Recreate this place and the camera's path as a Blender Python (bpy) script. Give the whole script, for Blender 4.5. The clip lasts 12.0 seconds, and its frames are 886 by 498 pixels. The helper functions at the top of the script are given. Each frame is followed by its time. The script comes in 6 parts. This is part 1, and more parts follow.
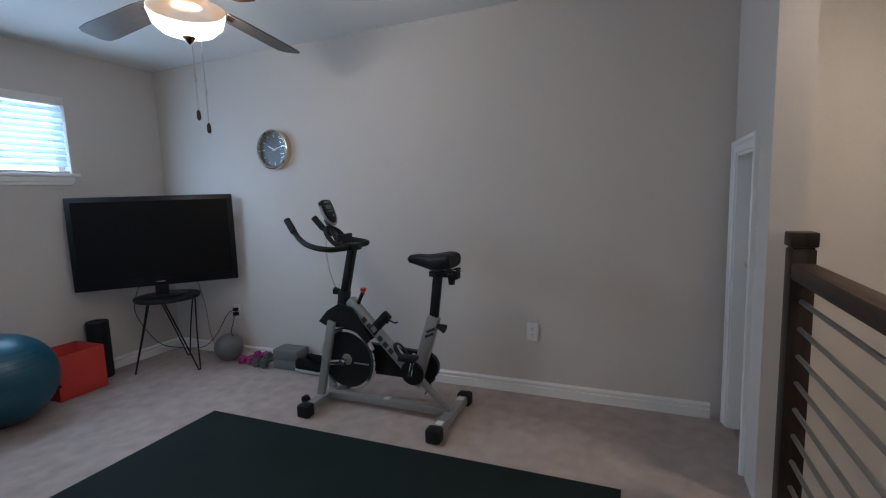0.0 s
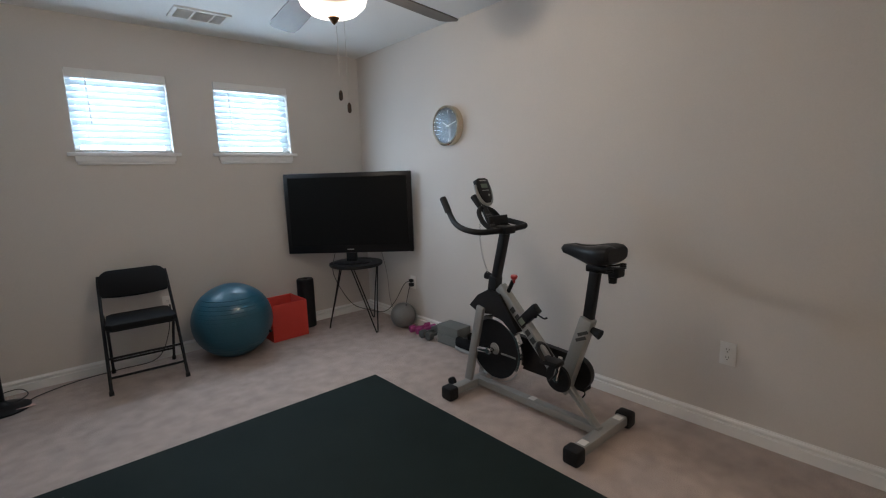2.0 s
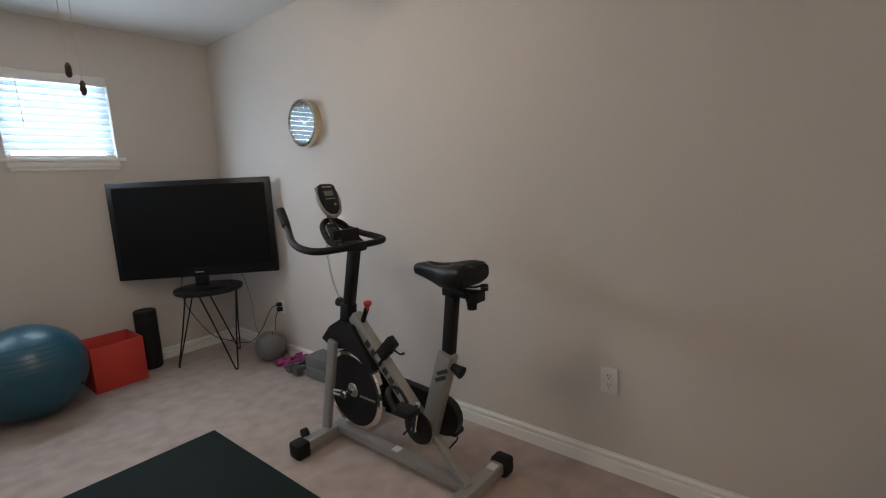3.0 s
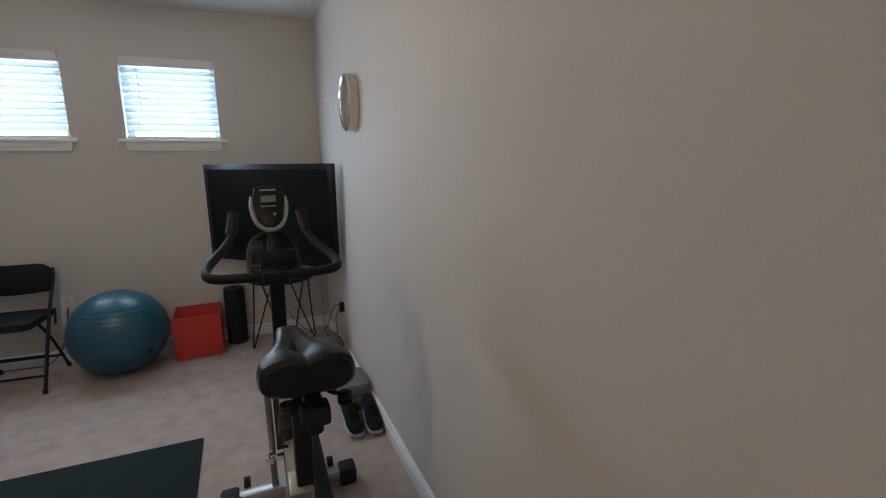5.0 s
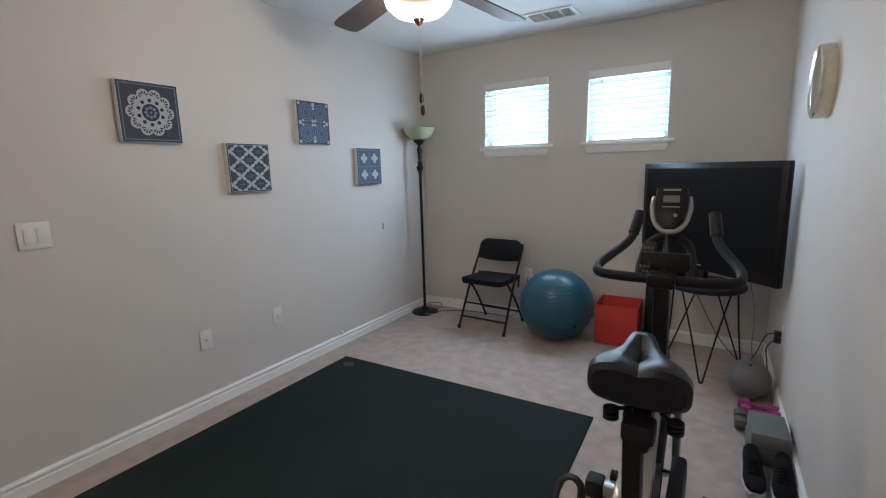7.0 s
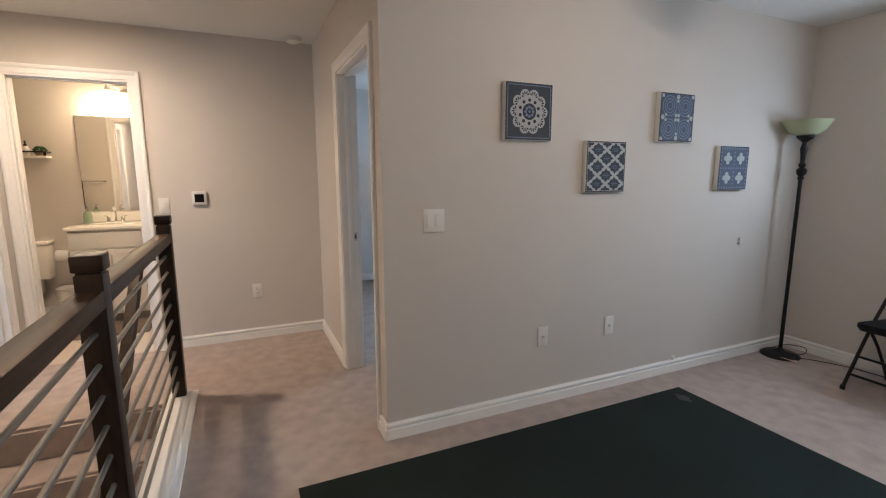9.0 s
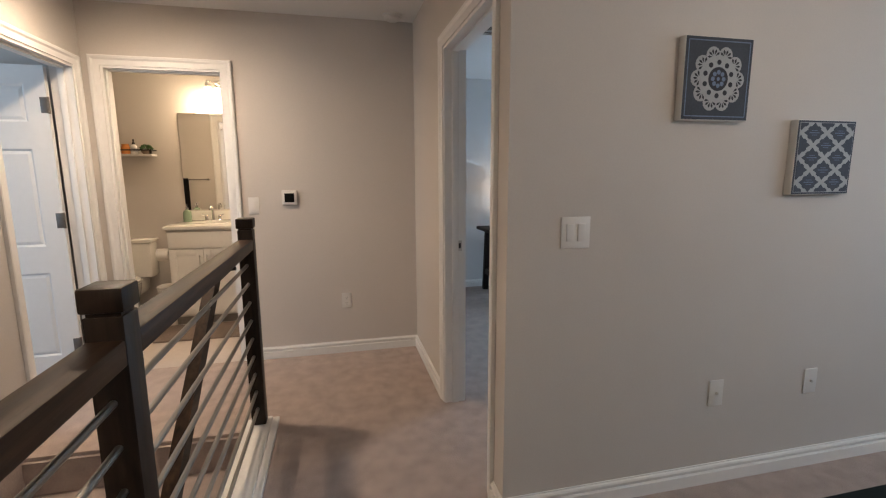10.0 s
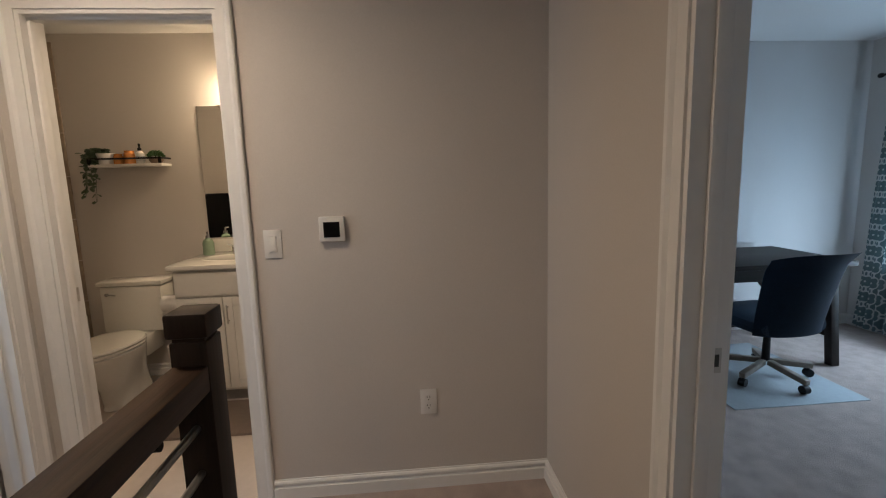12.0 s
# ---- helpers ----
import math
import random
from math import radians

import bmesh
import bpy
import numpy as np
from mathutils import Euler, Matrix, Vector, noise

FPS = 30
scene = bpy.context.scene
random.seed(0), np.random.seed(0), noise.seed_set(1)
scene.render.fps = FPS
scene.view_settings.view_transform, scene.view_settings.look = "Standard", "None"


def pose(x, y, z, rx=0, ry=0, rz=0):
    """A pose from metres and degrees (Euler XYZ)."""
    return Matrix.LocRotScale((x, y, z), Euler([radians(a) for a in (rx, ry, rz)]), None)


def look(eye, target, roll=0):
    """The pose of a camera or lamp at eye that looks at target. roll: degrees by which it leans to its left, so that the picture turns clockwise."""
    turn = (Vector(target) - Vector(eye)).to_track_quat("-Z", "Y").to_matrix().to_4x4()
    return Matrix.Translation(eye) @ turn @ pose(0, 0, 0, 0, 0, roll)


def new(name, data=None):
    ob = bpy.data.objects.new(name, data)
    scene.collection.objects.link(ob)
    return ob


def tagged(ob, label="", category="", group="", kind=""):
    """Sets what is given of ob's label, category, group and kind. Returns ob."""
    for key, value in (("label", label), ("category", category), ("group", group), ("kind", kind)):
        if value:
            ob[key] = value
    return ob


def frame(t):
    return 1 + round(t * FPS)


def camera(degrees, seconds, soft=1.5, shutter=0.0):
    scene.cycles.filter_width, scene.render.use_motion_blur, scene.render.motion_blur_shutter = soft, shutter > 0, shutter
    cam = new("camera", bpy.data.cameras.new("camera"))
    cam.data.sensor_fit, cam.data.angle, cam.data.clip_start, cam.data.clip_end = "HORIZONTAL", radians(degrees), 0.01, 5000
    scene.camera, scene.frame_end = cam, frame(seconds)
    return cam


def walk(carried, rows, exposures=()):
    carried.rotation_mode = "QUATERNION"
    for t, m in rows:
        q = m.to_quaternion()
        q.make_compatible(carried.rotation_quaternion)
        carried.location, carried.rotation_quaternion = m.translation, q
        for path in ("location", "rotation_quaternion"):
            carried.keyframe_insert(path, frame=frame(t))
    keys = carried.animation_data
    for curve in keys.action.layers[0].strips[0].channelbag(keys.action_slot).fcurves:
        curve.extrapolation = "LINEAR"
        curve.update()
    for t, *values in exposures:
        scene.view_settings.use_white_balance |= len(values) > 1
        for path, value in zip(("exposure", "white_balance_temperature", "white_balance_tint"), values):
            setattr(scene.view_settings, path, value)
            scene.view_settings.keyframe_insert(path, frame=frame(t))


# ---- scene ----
cam = camera(88.1, 12.0, soft=1.15)
PATH = [
    (0, (0.093, -0.537, 1.32), (1.916, 0.252, 1.083), -1.9),
    (0.5, (0.241, -0.553, 1.345), (1.711, 0.78, 1.097), -1.8),
    (1, (0.35, -0.608, 1.353), (1.577, 0.947, 1.078), -0.5),
    (1.5, (0.393, -0.63, 1.356), (1.565, 0.963, 1.056), -1.1),
    (2, (0.499, -0.638, 1.337), (1.781, 0.863, 1.017), -1.8),
    (2.5, (0.759, -0.591, 1.32), (2.178, 0.782, 1.0), -2.3),
    (3, (1.097, -0.58, 1.318), (2.606, 0.695, 1.006), -2.8),
    (3.2, (1.245, -0.599, 1.315), (2.775, 0.648, 0.996), -2.7),
    (4.8, (2.305, -0.536, 1.424), (3.231, 1.188, 1.013), -0.6),
    (5, (2.373, -0.519, 1.396), (3.123, 1.295, 1.014), -0.6),
    (5.5, (2.494, -0.448, 1.381), (2.757, 1.503, 1.028), -0.9),
    (6, (2.583, -0.444, 1.416), (2.337, 1.504, 1.038), -0.8),
    (6.5, (2.604, -0.462, 1.403), (1.94, 1.388, 1.036), -1.4),
    (7, (2.574, -0.495, 1.39), (1.543, 1.184, 1.043), -1.6),
    (7.5, (2.53, -0.546, 1.391), (1.22, 0.926, 1.053), -1.2),
    (7.7, (2.496, -0.566, 1.382), (1.093, 0.821, 1.054), -1.1),
    (9.3, (2.007, -0.638, 1.374), (0.147, 0.028, 1.06), -0.2),
    (9.5, (1.88, -0.609, 1.374), (-0.008, -0.027, 1.062), -0.3),
    (10, (1.547, -0.6, 1.364), (-0.376, -0.151, 1.044), -0.3),
    (10.5, (1.141, -0.646, 1.356), (-0.799, -0.279, 1.041), -0.8),
    (11, (0.739, -0.636, 1.355), (-1.22, -0.357, 1.065), -1.2),
    (11.5, (0.344, -0.658, 1.368), (-1.62, -0.405, 1.084), -1.6),
    (12, (-0.015, -0.618, 1.39), (-1.987, -0.458, 1.098), -1.7),
]
walk(cam, [(t, look(*r)) for t, *r in PATH], exposures=[(0.0, -0.14, 5200, 9), (0.5, -0.27, 5450, 9), (2.0, 0.03, 5950, 10), (3.2, 0.05, 6250, 11), (5.0, -0.08, 5950, 10), (6.0, -0.06, 5650, 6), (7.0, 0.32, 5700, 7), (7.5, 0.36, 6050, 10), (9.3, 0.15, 6150, 12), (10.5, -0.13, 6150, 11), (11.5, -0.38, 5950, 9), (12.0, -0.75, 6000, 10)])

# ---- plan, in metres: the bonus room, the hall, the stairwell and the rooms beyond ----
EX, NY, SY, WX, SS, CZ, T = 2.955, 3.37, -1.02, -1.955, -2.14, 2.455, 0.12
BW, BN, BS = -3.5, -1.22, -3.75      # bathroom
OW = -3.75                           # office
FX, FY = 1.48, 1.15                  # ceiling fan
DOOR = 2.045
DAY, WARM = (0.64, 0.83, 1.0), (1.0, 0.76, 0.5)

# ---- light ----
world = bpy.data.worlds.new("sky")
scene.world = world
world.use_nodes = True
wn = world.node_tree
sky = wn.nodes.new("ShaderNodeTexSky")
sky.sky_type = "NISHITA"
sky.sun_disc = False
sky.sun_elevation, sky.sun_rotation = radians(55), radians(170)
wn.links.new(sky.outputs[0], wn.nodes["Background"].inputs[0])
wn.nodes["Background"].inputs[1].default_value = 0.15
sun = new("sun", bpy.data.lights.new("sun", "SUN"))
sun.data.energy, sun.data.angle, sun.data.color = 2.5, radians(0.5), (1, 0.95, 0.88)
sun.rotation_euler = (radians(35), 0, radians(10))


def area_lamp(name, m, sx, sy, power, colour):
    d = bpy.data.lights.new(name, "AREA")
    d.shape, d.size, d.size_y, d.energy, d.color = "RECTANGLE", sx, sy, power, colour
    ob = new(name, d)
    ob.matrix_world = m
    return ob


# sky light outside the panes of the room and office windows
ROOM_DAY = (0.73, 0.88, 1.0)
for wx in (0.98, 1.8925):
    area_lamp("window_daylight", pose(wx, NY + 0.17, 1.83, -90, 0, 0), 0.62, 0.58, 16, ROOM_DAY)
    # added fill strip inside the blind, stands in for daylight passing the slats
    area_lamp("sill_fill_strip", pose(wx, NY - 0.035, 1.605, -84, 0, 0), 0.56, 0.06, 8, ROOM_DAY)
area_lamp("office_daylight", pose(-2.75, NY + 0.17, 1.3, -90, 0, 0), 1.2, 1.5, 130, DAY)
# added strip at the office sill, tilted up to brighten the ceiling
area_lamp("office_fill_strip", pose(-2.6, NY - 0.03, 0.63, -108, 0, 0), 0.7, 0.05, 24, DAY)
# bedroom daylight from an added lamp inside the room; no window is built there
area_lamp("bedroom_daylight", pose(-0.4, -4.4, 1.5, 90, 0, 0), 1.0, 1.2, 30, DAY)
BOWL_LIGHT, SHADE_LIGHT, HALL_LIGHT, DESK_LIGHT = 0.9, 14, 175, 1.6
for bx in (-0.065, 0.065):
    bulb = new("fan_bulb", bpy.data.lights.new("fan_bulb", "POINT"))
    bulb.data.energy, bulb.data.color, bulb.data.shadow_soft_size = 17, (1.0, 0.83, 0.64), 0.07
    bulb.location = (FX + bx, FY - bx * 0.4, 2.05)
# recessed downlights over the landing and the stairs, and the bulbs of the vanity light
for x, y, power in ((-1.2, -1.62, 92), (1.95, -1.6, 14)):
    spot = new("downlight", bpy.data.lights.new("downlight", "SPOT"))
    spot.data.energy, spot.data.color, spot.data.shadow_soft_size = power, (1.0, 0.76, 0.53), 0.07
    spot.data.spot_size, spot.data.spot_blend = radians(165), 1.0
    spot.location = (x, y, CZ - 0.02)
for by in (-1.735, -1.42):
    bulb = new("vanity_bulb", bpy.data.lights.new("vanity_bulb", "POINT"))
    bulb.data.energy, bulb.data.color, bulb.data.shadow_soft_size = 17, (1.0, 0.72, 0.43), 0.035
    bulb.location = (BW + 0.125, by, 2.04)


# ---- materials ----
def nodes_of(name):
    m = bpy.data.materials.new(name)
    m.use_nodes = True
    return m, m.node_tree.nodes, m.node_tree.links, m.node_tree.nodes["Principled BSDF"]


def material(name, colour, rough=0.5, metal=0.0, grain=40.0, vary=0.12, bump=0.1, blotch=2.5, stretch=(1, 1, 1), coat=0.0, depth=0.002, spec=0.5, share=0.45):
    """Colour varied at two scales, with fine relief."""
    m, n, l, b = nodes_of(name)
    b.inputs["Roughness"].default_value, b.inputs["Metallic"].default_value = rough, metal
    b.inputs["Coat Weight"].default_value, b.inputs["Specular IOR Level"].default_value = coat, spec
    co, mp = n.new("ShaderNodeTexCoord"), n.new("ShaderNodeMapping")
    mp.inputs["Scale"].default_value = stretch
    l.new(co.outputs["Object"], mp.inputs["Vector"])
    fine, big = n.new("ShaderNodeTexNoise"), n.new("ShaderNodeTexNoise")
    fine.inputs["Scale"].default_value, fine.inputs["Detail"].default_value = grain, 5
    big.inputs["Scale"].default_value, big.inputs["Detail"].default_value = blotch, 3
    for t in (fine, big):
        l.new(mp.outputs[0], t.inputs["Vector"])
    mix = n.new("ShaderNodeMix")
    mix.data_type = "FLOAT"
    mix.inputs[0].default_value = share
    l.new(fine.outputs["Fac"], mix.inputs[2])
    l.new(big.outputs["Fac"], mix.inputs[3])
    ramp = n.new("ShaderNodeValToRGB")
    ramp.color_ramp.elements[0].position, ramp.color_ramp.elements[1].position = 0.32, 0.68
    ramp.color_ramp.elements[0].color = (*[c * (1 - vary) for c in colour], 1)
    ramp.color_ramp.elements[1].color = (*[min(1, c * (1 + vary)) for c in colour], 1)
    l.new(mix.outputs[0], ramp.inputs[0])
    l.new(ramp.outputs[0], b.inputs["Base Color"])
    if bump:
        bp = n.new("ShaderNodeBump")
        bp.inputs["Strength"].default_value, bp.inputs["Distance"].default_value = bump, depth
        l.new(fine.outputs["Fac"], bp.inputs["Height"])
        l.new(bp.outputs[0], b.inputs["Normal"])
    return m


def glowing(name, colour, strength, base=(0.85, 0.83, 0.8)):
    m, n, l, b = nodes_of(name)
    b.inputs["Base Color"].default_value = (*base, 1)
    b.inputs["Emission Color"].default_value = (*colour, 1)
    b.inputs["Emission Strength"].default_value = strength
    b.inputs["Roughness"].default_value = 0.3
    return m


def thin_cloth(name, colour, through_share, rough=0.6):
    """A sheet that lets part of the light through."""
    m, n, l, b = nodes_of(name)
    b.inputs["Base Color"].default_value, b.inputs["Roughness"].default_value = (*colour, 1), rough
    tr, mx = n.new("ShaderNodeBsdfTranslucent"), n.new("ShaderNodeMixShader")
    tr.inputs["Color"].default_value = (*colour, 1)
    mx.inputs[0].default_value = through_share
    l.new(b.outputs[0], mx.inputs[1])
    l.new(tr.outputs[0], mx.inputs[2])
    l.new(mx.outputs[0], n["Material Output"].inputs[0])
    return m


def curtain_cloth():
    """Blue-grey cloth with a white trellis of curved lines, 16 cm repeat."""
    m, n, l, b = nodes_of("trellis curtain cloth")
    b.inputs["Roughness"].default_value = 0.9
    co, sp = n.new("ShaderNodeTexCoord"), n.new("ShaderNodeSeparateXYZ")
    l.new(co.outputs["UV"], sp.inputs[0])

    def op(kind, a, c=None):
        q = n.new("ShaderNodeMath")
        q.operation = kind
        for i, v in enumerate((a, c)):
            if v is None:
                continue
            if isinstance(v, (int, float)):
                q.inputs[i].default_value = v
            else:
                l.new(v, q.inputs[i])
        return q.outputs[0]
    k = 2 * math.pi / 0.135
    cu, cv = op("COSINE", op("MULTIPLY", sp.outputs[0], k)), op("COSINE", op("MULTIPLY", sp.outputs[1], k))
    c2u, c2v = op("COSINE", op("MULTIPLY", sp.outputs[0], 2 * k)), op("COSINE", op("MULTIPLY", sp.outputs[1], 2 * k))
    f = op("ADD", op("ADD", cu, cv), op("MULTIPLY", op("MULTIPLY", c2u, c2v), 0.55))
    line = op("LESS_THAN", op("ABSOLUTE", op("ADD", f, 0.15)), 0.46)
    spot = op("GREATER_THAN", op("MULTIPLY", op("ABSOLUTE", f), 1.0), 2.3)
    both = op("MAXIMUM", line, spot)
    mx = n.new("ShaderNodeMix")
    mx.data_type = "RGBA"
    mx.inputs[6].default_value, mx.inputs[7].default_value = (0.2, 0.28, 0.3, 1), (0.78, 0.8, 0.79, 1)
    l.new(both, mx.inputs[0])
    l.new(mx.outputs[2], b.inputs["Base Color"])
    tr, ms = n.new("ShaderNodeBsdfTranslucent"), n.new("ShaderNodeMixShader")
    l.new(mx.outputs[2], tr.inputs[0])
    ms.inputs[0].default_value = 0.35
    l.new(b.outputs[0], ms.inputs[1])
    l.new(tr.outputs[0], ms.inputs[2])
    l.new(ms.outputs[0], n["Material Output"].inputs[0])
    return m


def pane_glass(name="clear glass", colour=(1, 1, 1), rough=0.0, ior=1.45):
    m, n, l, b = nodes_of(name)
    b.inputs["Transmission Weight"].default_value, b.inputs["Roughness"].default_value = 1.0, rough
    b.inputs["Base Color"].default_value, b.inputs["IOR"].default_value = (*colour, 1), ior
    return m


PAINT = material("greige wall paint", (0.57, 0.533, 0.5), 0.75, grain=140, vary=0.035, bump=0.18, blotch=1.1)
CEIL = material("white ceiling paint", (0.74, 0.74, 0.73), 0.9, grain=90, vary=0.03, bump=0.3, blotch=1.5)
TRIM = material("white trim enamel", (0.76, 0.75, 0.735), 0.55, spec=0.3, grain=30, vary=0.02, bump=0.0)
PLASTIC = material("white plastic", (0.7, 0.685, 0.66), 0.4, grain=60, vary=0.02, bump=0)
SLOT = material("dark slot", (0.03, 0.03, 0.03), 0.6, bump=0)
CARPET = material("cut pile carpet", (0.465, 0.385, 0.347), 0.97, grain=260, vary=0.3, bump=1.0, blotch=11, depth=0.008, share=0.35, spec=0.1)
TILE = material("bathroom floor vinyl", (0.56, 0.5, 0.46), 0.4, grain=25, vary=0.06, bump=0.03)
STONE = material("brown stone shower tile", (0.3, 0.24, 0.18), 0.35, grain=18, vary=0.3, bump=0.05)
WOOD = material("dark stained wood", (0.037, 0.0195, 0.0102), 0.5, spec=0.24, grain=60, vary=0.9, bump=0.5, blotch=20, stretch=(0.08, 1, 1), depth=0.003, share=0.5)
POSTWOOD = material("dark stained post wood", (0.021, 0.0125, 0.008), 0.45, grain=70, vary=0.7, bump=0.2, blotch=18, stretch=(1, 1, 0.08), spec=0.28)
STEEL = material("brushed grey steel rod", (0.3, 0.29, 0.27), 0.38, 0.9, grain=60, vary=0.1, bump=0.03, stretch=(0.1, 1, 1))
HINGE = material("dull bronze nickel", (0.2, 0.18, 0.16), 0.4, 0.8, vary=0.1, bump=0.02)
NICKEL = material("satin nickel", (0.55, 0.53, 0.5), 0.3, 1.0, bump=0.02)
CHROME = material("polished chrome", (0.8, 0.8, 0.8), 0.1, 1.0, vary=0.03, bump=0)
BLACK = material("black painted metal", (0.009, 0.009, 0.01), 0.45, vary=0.2, bump=0.04, spec=0.25)
RUBBER = material("black rubber", (0.011, 0.011, 0.012), 0.65, grain=120, vary=0.2, bump=0.1, spec=0.25)
VINYL = material("black vinyl upholstery", (0.01, 0.0105, 0.012), 0.4, grain=180, vary=0.2, bump=0.2, spec=0.24)
GLOSS = material("glossy black plastic", (0.006, 0.006, 0.007), 0.35, vary=0.1, bump=0, spec=0.3)
SCREEN = material("dark screen", (0.003, 0.0034, 0.0036), 0.35, vary=0.1, bump=0, spec=0.18)
MATRUB = material("dark green-black exercise mat", (0.009, 0.0155, 0.0145), 0.85, grain=160, vary=0.25, bump=0.2, blotch=3, spec=0.18)
SILVER = material("silver painted steel", (0.31, 0.31, 0.3), 0.34, 0.5, grain=90, vary=0.05, bump=0.03)
BALLBLUE = material("teal blue ball rubber", (0.017, 0.084, 0.13), 0.34, grain=70, vary=0.12, bump=0.05)
BALLGREY = material("grey ball rubber", (0.14, 0.14, 0.14), 0.38, grain=70, vary=0.12, bump=0.06)
RED = material("red bin fabric", (0.5, 0.042, 0.03), 0.8, grain=260, vary=0.12, bump=0.3)
REDP = material("red plastic", (0.45, 0.03, 0.03), 0.3, bump=0)
FOAM = material("grey foam block", (0.13, 0.135, 0.13), 0.85, grain=160, vary=0.12, bump=0.15)
PINK = material("magenta dumbbell vinyl", (0.28, 0.03, 0.16), 0.5, grain=120, vary=0.1, bump=0.1)
GREYDB = material("grey dumbbell vinyl", (0.07, 0.075, 0.075), 0.55, grain=120, vary=0.1, bump=0.1)
SHOE = material("black shoe mesh", (0.009, 0.009, 0.01), 0.9, grain=220, vary=0.3, bump=0.2, spec=0.15)
SOLE = material("pale shoe sole", (0.36, 0.36, 0.35), 0.6, bump=0.05)
SLAT = thin_cloth("white blind slat", (0.74, 0.81, 0.85), 0.36)
GLASS = pane_glass()
CLOCKGLASS = pane_glass("clock glass", ior=1.65)
MIRROR = material("mirror silver", (0.9, 0.9, 0.88), 0.01, 1.0, vary=0.0, bump=0)
NAVY = material("printed navy canvas", (0.028, 0.036, 0.056), 0.7, grain=200, vary=0.3, bump=0.15)
DENIM = material("printed denim blue canvas", (0.05, 0.068, 0.115), 0.7, grain=120, vary=0.35, bump=0.15)
CANVAS = material("white canvas", (0.66, 0.65, 0.62), 0.8, grain=300, vary=0.06, bump=0.2)
FANBLADE = material("grey-brown fan blade", (0.085, 0.07, 0.06), 0.5, grain=40, vary=0.25, bump=0.05, stretch=(0.2, 1, 1))
BRONZE = material("bronze fan metal", (0.16, 0.09, 0.05), 0.35, 0.8, bump=0.03)
SHADEGLASS = thin_cloth("pale green glass lamp bowl", (0.55, 0.6, 0.42), 0.35, 0.25)
BOWLGLOW = glowing("lit alabaster bowl", (1.0, 0.6, 0.28), BOWL_LIGHT)
BOWLGLOW.node_tree.nodes["Principled BSDF"].inputs["Alpha"].default_value = 0.45
BATHGLOW = glowing("lit frosted shade", (1.0, 0.74, 0.44), SHADE_LIGHT)
HALLGLOW = glowing("lit ceiling diffuser", (1.0, 0.74, 0.48), HALL_LIGHT)
DESKGLOW = glowing("lit drum shade", (1.0, 0.74, 0.48), DESK_LIGHT)
PORCELAIN = material("white porcelain", (0.78, 0.76, 0.71), 0.12, vary=0.02, bump=0, coat=0.4)
CABINET = material("white cabinet paint", (0.74, 0.72, 0.68), 0.38, vary=0.02, bump=0.03)
TOWEL = material("black terry towel", (0.012, 0.012, 0.014), 0.95, grain=260, vary=0.4, bump=0.8)
RUG = material("brown bath rug", (0.22, 0.17, 0.14), 0.95, grain=200, vary=0.35, bump=0.8)
LEAF = material("green leaf", (0.05, 0.12, 0.035), 0.5, grain=60, vary=0.4, bump=0.1)
IVY = material("grey-green leaf", (0.09, 0.13, 0.075), 0.55, grain=60, vary=0.4, bump=0.1)
AMBER = material("amber jar glass", (0.6, 0.24, 0.06), 0.15, vary=0.1, bump=0)
SOAP = material("green soap bottle", (0.25, 0.34, 0.24), 0.12, vary=0.1, bump=0)
CERAMIC = material("white ceramic", (0.75, 0.73, 0.7), 0.3, vary=0.03, bump=0.02)
BOWLWOOD = material("brown bowl", (0.22, 0.15, 0.1), 0.5)
DESKWOOD = material("espresso desk wood", (0.016, 0.011, 0.009), 0.6, spec=0.25, grain=30, vary=0.4, bump=0.1, stretch=(1, 0.12, 1))
NAVYCHAIR = material("navy velvet", (0.008, 0.026, 0.055), 0.8, grain=150, vary=0.3, bump=0.2)
LEGWOOD = material("grey weathered wood", (0.2, 0.165, 0.13), 0.5, grain=30, vary=0.25, bump=0.1)
CLEARMAT = material("pale clear chair mat", (0.42, 0.47, 0.5), 0.25, vary=0.05, bump=0.03)
CURTAIN = curtain_cloth()
PRINT = material("pale photo paper", (0.7, 0.71, 0.72), 0.5, vary=0.04, bump=0)
PRINTG = material("grey photo ink", (0.09, 0.095, 0.1), 0.5, grain=20, vary=0.5, bump=0)
PRINTM = material("mid grey photo ink", (0.28, 0.3, 0.32), 0.5, grain=20, vary=0.3, bump=0)
CORD = material("black cord", (0.02, 0.02, 0.02), 0.5, bump=0)
GREYCORD = material("grey cord", (0.25, 0.24, 0.22), 0.5, bump=0)
CLOCKFACE = material("dark clock dial", (0.012, 0.02, 0.03), 0.3, vary=0.2, bump=0)
CLOCKRIM = material("champagne clock rim", (0.66, 0.58, 0.45), 0.16, 0.9, bump=0)
LCD = material("grey-green display", (0.16, 0.19, 0.15), 0.25, bump=0)
WALLCUT = material("bedroom paint", (0.62, 0.61, 0.6), 0.8, grain=120, vary=0.03, bump=0.15)


# ---- building blocks ----
def V(*a):
    return Vector(a)


